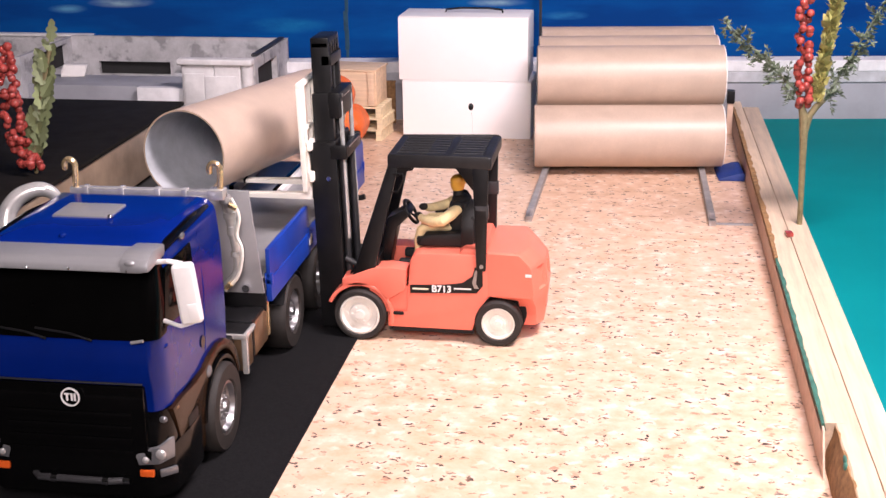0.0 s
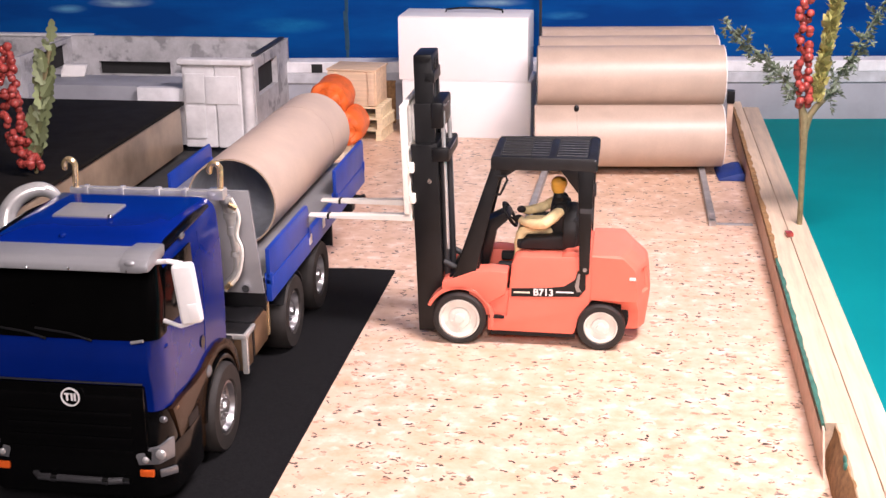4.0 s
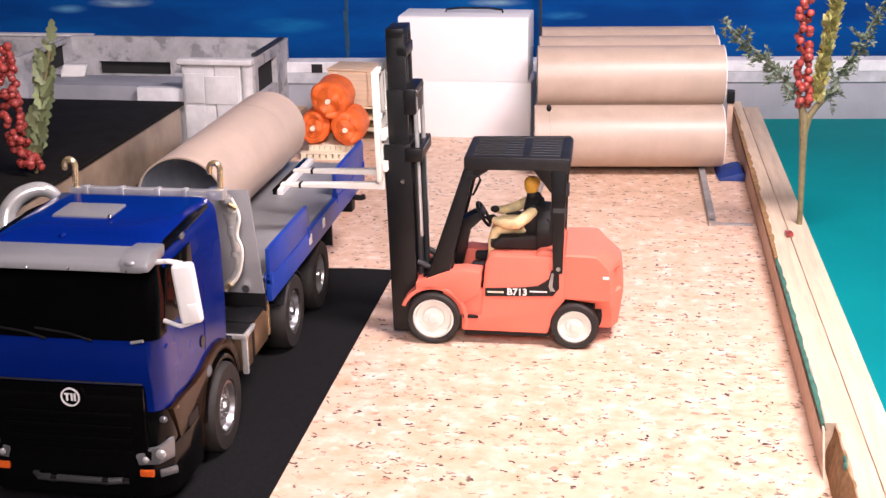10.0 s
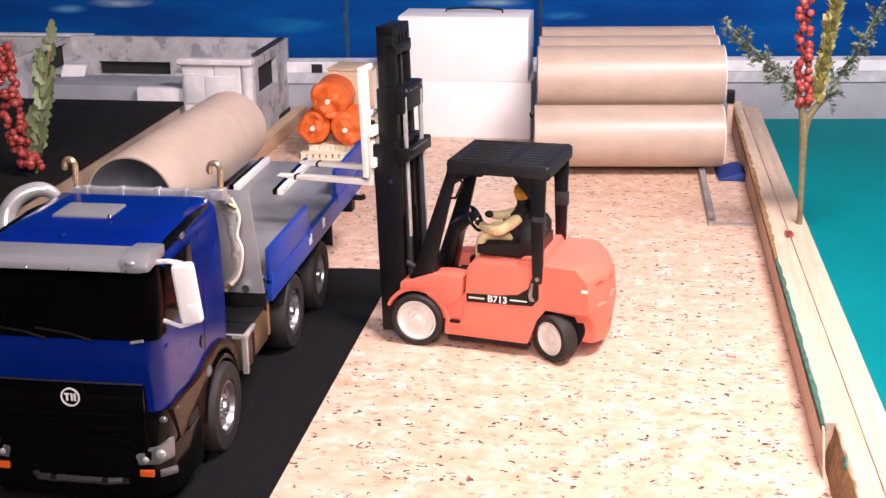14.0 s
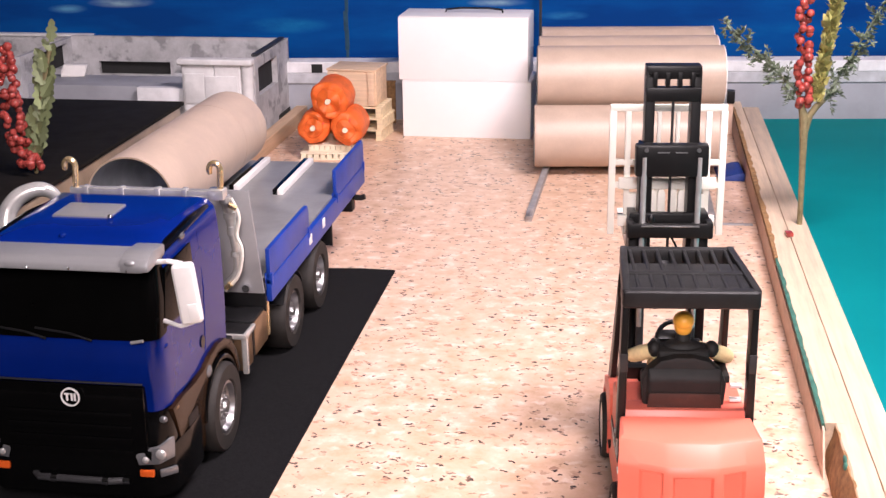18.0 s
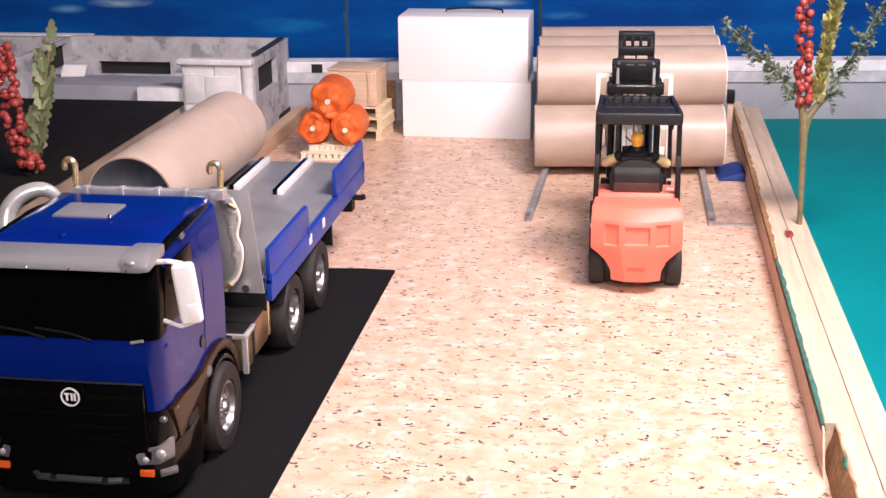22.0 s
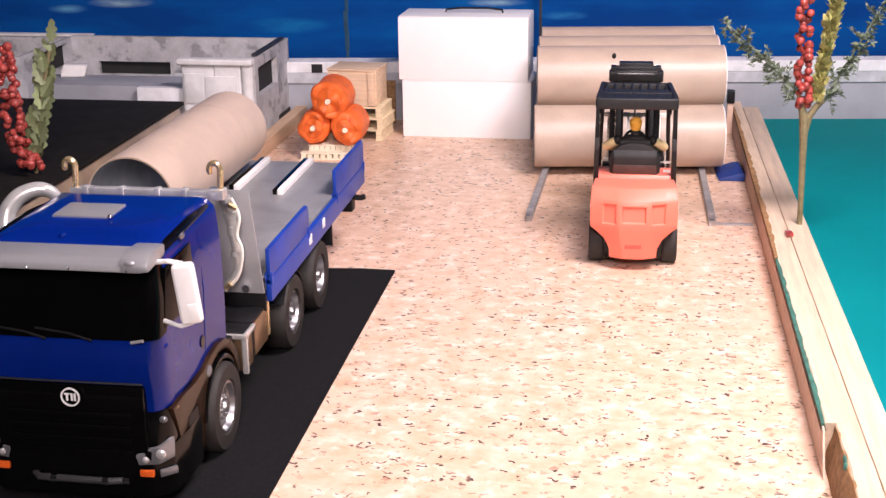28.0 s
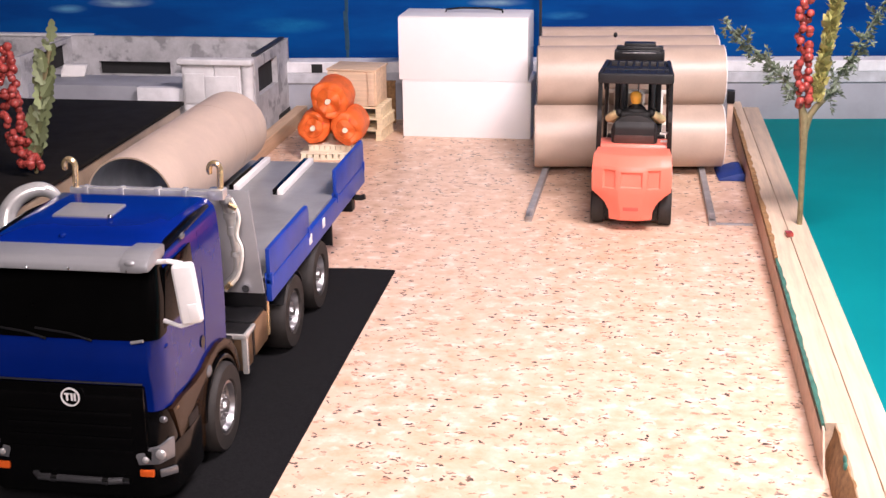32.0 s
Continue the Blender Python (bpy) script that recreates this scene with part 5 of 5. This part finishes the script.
    col = part("steering_column", prism(B(), [(-0.012, 0.08), (-0.03, 0.08), (-0.043, 0.14), (-0.062, 0.158), (-0.056, 0.166), (-0.03, 0.152), (-0.016, 0.11)], "y", -0.016, 0.016, 0.002), "guard", f, "black steering column")
    bm = B()
    pts = [(0.0165 * math.cos(a), 0.0165 * math.sin(a), 0) for a in [2 * math.pi * i / 24 for i in range(25)]]
    pipe_path(bm, pts, 0.0022, 8)
    for a in (90, 210, 330):
        rod(bm, (0, 0, -0.002), (0.0158 * math.cos(radians(a)), 0.0158 * math.sin(radians(a)), 0), 0.0014, segs=8)
    part("steering_wheel", bm, "black", col, at=Matrix.Translation((-0.0590, 0, 0.1575)) @ pose(0, 0, 0, 0, -60, 0))
    ant = part("antenna", rod(B(), (-0.147, 0.036, 0.247), (-0.143, 0.036, 0.303), 0.00007, segs=6), "guard", f, "thin antenna with black tip")
    part("antenna_tip", ball(B(), (-0.1428, 0.036, 0.3055), 0.004, (0.8, 0.8, 1.1)), "black", ant)
    # mast
    lean = Matrix.Translation((0.033, 0, 0)) @ pose(0, 0, 0, 0, 1.6, 0)
    outer = part("outer_mast", box(B(), (-0.0115, -0.04, 0.2385), (-0.002, 0.04, 0.2585), 0.002), "guard", f, "black outer mast", at=lean)
    for s in (-1, 1):
        part("rail", box(B(), (-0.0115, min(s * 0.0315, s * 0.0405), 0.008), (0.0225, max(s * 0.0315, s * 0.0405), 0.256), 0.0012), "guard", outer)
        part("ear", box(B(), (-0.026, min(s * 0.036, s * 0.0435), 0.235), (-0.004, max(s * 0.036, s * 0.0435), 0.253), 0.003), "guard", outer)
        part("pin", rod(B(), (0.0, s * 0.0402, 0.21), (0.0, s * 0.043, 0.21), 0.003, segs=12), "chrome", outer)
        part("tilt_ram", rod(B(), (-0.012, s * 0.03, 0.1), (-0.05, s * 0.03, 0.08), 0.004), "dark", outer)
        part("lift_ram", rod(B(), (-0.016, s * 0.0265, 0.03), (-0.016, s * 0.0265, 0.25), 0.0042), "dark", outer)
    part("foot_beam", box(B(), (-0.01, -0.04, 0.008), (0.01, 0.04, 0.026), 0.001), "guard", outer)
    # Thin steel strip modelled as a long light glint on the mast.
    part("glint_line", box(B(), (-0.0265, -0.029, 0.2478), (-0.0235, 0.029, 0.2495), 0.0004), "steel", outer)
    part("lower_cross", box(B(), (-0.026, -0.041, 0.236), (-0.02, 0.041, 0.251), 0.002), "guard", outer)
    mid = part("middle_mast", box(B(), (-0.018, -0.0365, 0.2195), (-0.002, 0.0365, 0.2525), 0.003), "guard", f, "black middle mast", at=lean)
    for s in (-1, 1):
        part("rail", box(B(), (-0.006, min(s * 0.0245, s * 0.0312), 0.014), (0.0195, max(s * 0.0245, s * 0.0312), 0.25), 0.001), "guard", mid)
        part("bolt", rod(B(), (-0.0182, s * 0.026, 0.2475), (-0.0195, s * 0.026, 0.2475), 0.0022, segs=10), "steel", mid)
        part("ram_rod", rod(B(), (-0.016, s * 0.0275, 0.06), (-0.016, s * 0.0275, 0.24), 0.003, segs=12), "bright", mid, "chrome lift rod")
    # Two short steel dashes modelled as light glints.
    for y in (-0.009, 0.009):
        part("glint_mark", box(B(), (-0.019, y - 0.006, 0.2445), (-0.0178, y + 0.006, 0.2455)), "steel", mid)
    inner = part("inner_mast", box(B(), (-0.004, -0.0275, 0.2485), (0.0195, 0.0275, 0.262), 0.002), "guard", f, "black inner mast", at=lean)
    part("lower_bar", box(B(), (-0.006, -0.0275, 0.2265), (0.008, 0.0275, 0.2405), 0.0015), "guard", inner)
    for y in (-0.0185, -0.006, 0.006, 0.0185):
        part("spacer", box(B(), (-0.005, y - 0.0022, 0.241), (0.007, y + 0.0022, 0.2555), 0.0006), "guard", inner)
    for s in (-1, 1):
        part("rail", box(B(), (-0.004, min(s * 0.018, s * 0.0275), 0.02), (0.0195, max(s * 0.018, s * 0.0275), 0.256), 0.001), "guard", inner)
    part("chain", rod(B(), (-0.002, 0.0, 0.06), (-0.002, 0.0, 0.236), 0.0014, segs=8), "dark", inner)
    part("hose", pipe_path(B(), [(-0.004, 0.012, 0.10), (-0.004, -0.004, 0.085), (-0.004, -0.012, 0.07)], 0.0013, 6), "black", inner)
    car = part("carriage", box(B(), (0.023, -0.05, 0.026), (0.029, 0.05, 0.038), 0.0012), "ivory", f, "ivory fork carriage", at=lean)
    part("carriage_bar", box(B(), (0.023, -0.05, 0.066), (0.029, 0.05, 0.078), 0.0012), "ivory", car)
    part("carriage_plate", box(B(), (0.0165, -0.016, 0.028), (0.0228, 0.016, 0.04), 0.001), "guard", car)
    for y in (-0.0155, -0.0055, 0.0055, 0.0155):
        part("carriage_block", prism(B(), [(y - 0.004, 0.0385), (y + 0.004, 0.0385), (y + 0.004, 0.062), (y + 0.0022, 0.0655), (y - 0.0022, 0.0655), (y - 0.004, 0.062)], "x", 0.0225, 0.0288, 0.0006), "ivory", car)
    back = part("load_backrest", box(B(), (0.0295, -0.0595, 0.1465), (0.0355, 0.0595, 0.1535), 0.0012), "ivory", car, "ivory load backrest frame")
    for y, w in ((-0.0565, 0.0035), (0.0565, 0.0035), (-0.041, 0.003), (0.041, 0.003), (-0.0095, 0.002), (0.0095, 0.002)):
        part("upright", box(B(), (0.0295, y - w, 0.0155), (0.0355, y + w, 0.147), 0.0008), "ivory", back)
    for z in (0.066, 0.09):
        part("cross_bar", box(B(), (0.0298, -0.056, z), (0.0352, 0.056, z + 0.006), 0.0008), "ivory", back)
    for s in (-1, 1):
        fk = part("fork", prism(B(), [(0.029, 0.0), (0.148, 0.004), (0.165, 0.0062), (0.165, 0.0082), (0.038, 0.0085), (0.0365, 0.06), (0.029, 0.06)], "y", s * 0.034 - 0.0065, s * 0.034 + 0.0065, 0.001), "ivory", car, "ivory fork")
        part("band", box(B(), (0.1375, s * 0.034 - 0.0072, 0.0028), (0.1405, s * 0.034 + 0.0072, 0.0091), 0.0005), "black", fk)
    fw, rw = wheel_meshes("tyre", 0.0345, 0.026, 0.0265, "offwhite", 6, 0), wheel_meshes("tyre", 0.0305, 0.022, 0.0215, "offwhite", 6, 0)
    wheels = []
    for x, y, r, me in ((0.0, 0.052, 0.0345, fw), (0.0, -0.052, 0.0345, fw), (-0.18, 0.0545, 0.0305, rw), (-0.18, -0.0545, 0.0305, rw)):
        base = pose(x, y, r, 0, 0, 90 if y > 0 else -90)
        w = add_wheel(f, me, base)
        wheels.append((w, base, r, x < -0.1, 1 if y > 0 else -1))
    return f, mid, inner, car, wheels, lean


FORK, MID, INNER, CARRIAGE, WHEELS, LEAN = build_forklift()


def build_driver():
    """A small seated toy figure: one plain mesh."""
    whole = B()

    def add(bm, k):
        for fc in bm.faces:
            fc.material_index = k
        me = bpy.data.meshes.new("piece")
        bm.to_mesh(me)
        bm.free()
        whole.from_mesh(me)
        bpy.data.meshes.remove(me)

    add(loft(B(), [(-0.133, -0.019, 0.133), (-0.104, -0.019, 0.133), (-0.104, 0.019, 0.133), (-0.133, 0.019, 0.133)], [(-0.130, -0.025, 0.177), (-0.106, -0.025, 0.177), (-0.106, 0.025, 0.177), (-0.130, 0.025, 0.177)], 0.006, 3), 0)
    add(ball(B(), (-0.118, 0, 0.177), 0.011, (1.0, 1.7, 0.55), 14, 8), 0)
    add(rod(B(), (-0.116, 0, 0.178), (-0.115, 0, 0.188), 0.0078, 0.0064, 12), 0)
    add(ball(B(), (-0.1145, 0, 0.196), 0.0094, (1.0, 0.92, 1.22), 18, 12), 1)
    add(ball(B(), (-0.1155, 0, 0.2005), 0.0102, (1.04, 0.96, 0.85), 18, 10), 1)
    for s in (-1, 1):
        add(ball(B(), (-0.118, s * 0.0265, 0.1735), 0.0088, (1, 0.8, 0.9), 12, 8), 0)
        add(pipe_path(B(), [(-0.119, s * 0.028, 0.172), (-0.111, s * 0.037, 0.166), (-0.099, s * 0.044, 0.1585), (-0.096, s * 0.043, 0.1575)], [0.0066, 0.0076, 0.0070, 0.0060], 14), 2)
        add(pipe_path(B(), [(-0.100, s * 0.0435, 0.1585), (-0.088, s * 0.037, 0.1555), (-0.075, s * 0.027, 0.155), (-0.069, s * 0.022, 0.1565)], [0.0063, 0.0066, 0.0056, 0.0048], 14), 2)
        add(ball(B(), (-0.0660, s * 0.0200, 0.158), 0.0052, (1.2, 1, 0.9), 10, 7), 0)
        add(pipe_path(B(), [(-0.112, s * 0.012, 0.1425), (-0.095, s * 0.016, 0.1445), (-0.076, s * 0.020, 0.1435), (-0.068, s * 0.021, 0.138)], [0.0074, 0.0074, 0.0066, 0.0062], 14), 2)
        add(pipe_path(B(), [(-0.070, s * 0.021, 0.1405), (-0.066, s * 0.0215, 0.126), (-0.066, s * 0.0215, 0.112), (-0.064, s * 0.0215, 0.0995)], [0.0064, 0.0058, 0.0054, 0.0060], 14), 2)
        add(box(B(), (-0.071, s * 0.0215 - 0.0055, 0.0885), (-0.040, s * 0.0215 + 0.0055, 0.0995), 0.0035, segs=3), 0)
    bm = whole
    return thing("toy_driver", "plain toy figure in yellow helmet and black vest, seated", "toy figure", None, "", "", bm, ["vest", "helmet", "skin"])


DRIVER = build_driver()

LOAD = thing("cardboard_tube", "thick brown cardboard tube carried by the forklift onto the truck", "tube")
part("tube", tube_mesh(0.40), None, LOAD)
# Slightly raised ring near the far end, in the tube's own colour.
part("raised_band", lathe(B(), [(0.0571, 0.30), (0.0571, 0.335), (0.0565, 0.335), (0.0565, 0.30)], 48, pose(0, 0, 0, -90, 0, 0)), "tube", LOAD)


# ---- movements ----
# seconds, x, y, heading, lift of the inner mast, turn of the rear wheels
TRIP = [
    (0.0, -0.3474, 1.5960, 180.0, 0.1245, 0), (0.5, -0.3466, 1.5960, 180.0, 0.1190, 0), (1.0, -0.3096, 1.5960, 180.0, 0.1015, 0), (1.5, -0.2983, 1.5960, 180.2, 0.0995, 0), (2.0, -0.2983, 1.5960, 180.2, 0.0995, 0),
    (2.5, -0.2415, 1.5980, 180.3, 0.1030, 0), (3.0, -0.2183, 1.5980, 180.3, 0.1050, 0), (3.5, -0.2183, 1.5980, 180.3, 0.1050, 0), (5.0, -0.2175, 1.5980, 180.3, 0.1060, 0), (5.5, -0.2172, 1.5980, 180.3, 0.1180, 0),
    (6.0, -0.2172, 1.5980, 180.3, 0.1370, 0), (7.0, -0.2172, 1.5980, 180.3, 0.1371, 0), (7.5, -0.1676, 1.6000, 180.6, 0.1372, 0), (8.0, -0.1691, 1.5990, 181.0, 0.1373, 0), (8.5, -0.2172, 1.5980, 180.5, 0.1373, 0),
    (9.0, -0.2313, 1.5960, 181.0, 0.1374, 0), (9.5, -0.2522, 1.5940, 181.3, 0.1375, 0), (10.5, -0.2522, 1.5940, 181.3, 0.1376, 0), (11.0, -0.2902, 1.5920, 181.2, 0.1377, 0), (11.5, -0.2903, 1.5920, 181.2, 0.1377, 0),
    (12.0, -0.3264, 1.5900, 181.2, 0.1378, 0), (12.5, -0.3322, 1.5900, 181.2, 0.1379, -8), (13.0, -0.3315, 1.5890, 181.2, 0.1379, -22), (13.5, -0.3311, 1.5900, 181.1, 0.1380, -28), (14.0, -0.2599, 1.5850, 169.5, 0.1400, -32),
    (14.5, -0.1887, 1.5630, 157.5, 0.1420, -32), (15.0, -0.1232, 1.5200, 145.5, 0.1432, -32), (15.5, -0.0705, 1.4650, 133.5, 0.1445, -30), (16.0, -0.0238, 1.4050, 122.0, 0.1457, -26), (16.5, 0.0085, 1.3570, 112.8, 0.1470, -20),
    (17.0, 0.0315, 1.2930, 102.4, 0.1450, -12), (17.5, 0.0390, 1.2330, 96.6, 0.1475, -4), (18.0, 0.0370, 1.2580, 95.2, 0.1465, 0), (18.5, 0.0350, 1.3290, 93.6, 0.1490, -3), (19.0, 0.0344, 1.4095, 94.0, 0.1490, -3),
    (19.5, 0.0262, 1.5065, 94.0, 0.1470, 0), (20.0, 0.0188, 1.6025, 94.0, 0.1450, 0), (20.5, 0.0098, 1.6990, 94.0, 0.1360, 0), (21.0, 0.0050, 1.7950, 93.4, 0.1270, 0), (21.5, -0.0024, 1.8885, 93.2, 0.0860, 0),
    (22.0, -0.0055, 1.9750, 92.3, 0.0660, 0), (22.5, -0.0059, 1.9915, 92.2, 0.0500, 0), (23.0, -0.0055, 1.9926, 92.1, 0.0260, 0), (23.5, -0.0062, 1.9936, 92.1, 0.0140, 0), (24.0, -0.0059, 1.9946, 92.0, 0.0030, 0),
    (24.5, -0.0051, 1.9977, 91.9, 0.0030, 0), (25.0, -0.0048, 1.9977, 91.8, 0.0120, 0), (25.5, -0.0044, 1.9978, 91.7, 0.0120, 0), (26.2, -0.0045, 2.0150, 91.6, 0.0120, 0), (26.9, -0.0065, 2.0550, 91.4, 0.0110, 0),
    (27.5, -0.0070, 2.0744, 91.3, 0.0100, 0), (28.0, -0.0059, 2.0752, 91.1, 0.0010, 0), (28.5, -0.0055, 2.1097, 91.0, 0.0010, 0), (29.0, -0.0065, 2.1505, 90.8, 0.0010, 0), (30.0, -0.0040, 2.1506, 90.3, 0.0010, 8),
    (30.5, -0.0053, 2.1811, 89.6, 0.0010, 8), (31.0, -0.0052, 2.2212, 88.6, 0.0020, 0), (31.5, -0.0056, 2.2371, 88.4, 0.0020, -6), (32.0, -0.0029, 2.2687, 88.8, 0.0010, 0),
]
# seconds, x, near end y, height, heading, roll of the tube
TUBE = [
    (0.0, -0.562, 1.515, 0.2465, 9.5, 0), (0.5, -0.561, 1.515, 0.2440, 9.3, 0), (0.72, -0.561, 1.512, 0.2430, 9.3, 0), (0.9, -0.550, 1.495, 0.2090, 6.5, 0), (1.0, -0.527, 1.485, 0.2060, 5.5, 0), (1.25, -0.476, 1.49, 0.1975, 2.6, 30), (2.0, -0.478, 1.487, 0.1970, 1.6, 28), (2.5, -0.492, 1.485, 0.1945, 0.6, 14), (3.0, -0.4935, 1.484, 0.1945, 0.6, 12), (8.5, -0.4935, 1.484, 0.1945, 0.6, 12),
    (9.0, -0.505, 1.484, 0.1985, -0.3, 4), (9.5, -0.554, 1.476, 0.1975, -0.5, -46), (10.5, -0.555, 1.472, 0.1975, 0.2, -47), (11.0, -0.558, 1.470, 0.1975, -0.7, -52), (11.5, -0.561, 1.470, 0.1975, -0.7, -55), (12.0, -0.607, 1.470, 0.1975, 0.4, -94), (12.5, -0.618, 1.468, 0.1975, 0.5, -104), (32.0, -0.618, 1.468, 0.1975, 0.5, -104),
]


def motions():
    place = [(t, pose(x, y, 0.0, 0, 0, h)) for t, x, y, h, lift, steer in TRIP]
    walk(FORK, place)
    walk(DRIVER, [(t, m @ Matrix.Translation((-0.006, 0, 0.0005))) for t, m in place])
    walk(MID, [(r[0], Matrix.Translation((0, 0, 0.537 * r[4])) @ LEAN) for r in TRIP])
    walk(INNER, [(r[0], Matrix.Translation((0, 0, r[4])) @ LEAN) for r in TRIP])
    walk(CARRIAGE, [(r[0], Matrix.Translation((0, 0, 0.02 + 1.3 * r[4])) @ LEAN) for r in TRIP])
    for w, base, r, steers, side in WHEELS:
        rows, run, last = [], 0.0, None
        for a, b in zip(TRIP, TRIP[1:] + TRIP[-1:]):
            n = 4 if b is not a else 1
            for i in range(n):
                f = i / n
                x, y, h, st = (a[k] + (b[k] - a[k]) * f for k in (1, 2, 3, 5))
                if last:
                    d = (x - last[0]) * math.cos(radians(h)) + (y - last[1]) * math.sin(radians(h))
                    run += d
                last = (x, y)
                spin = math.degrees(run / r)
                m = Matrix.Translation(base.translation) @ pose(0, 0, 0, 0, 0, st if steers else 0) @ pose(0, 0, 0, 0, spin, 0) @ base.to_3x3().to_4x4()
                rows.append((a[0] + (b[0] - a[0]) * f, m))
        walk(w, rows)
    walk(LOAD, [(t, pose(x, y, z, -3.0 if t < 0.8 else 0.0, 0, -h) @ pose(0, 0, 0, 0, roll, 0)) for t, x, y, z, h, roll in TUBE])


motions()
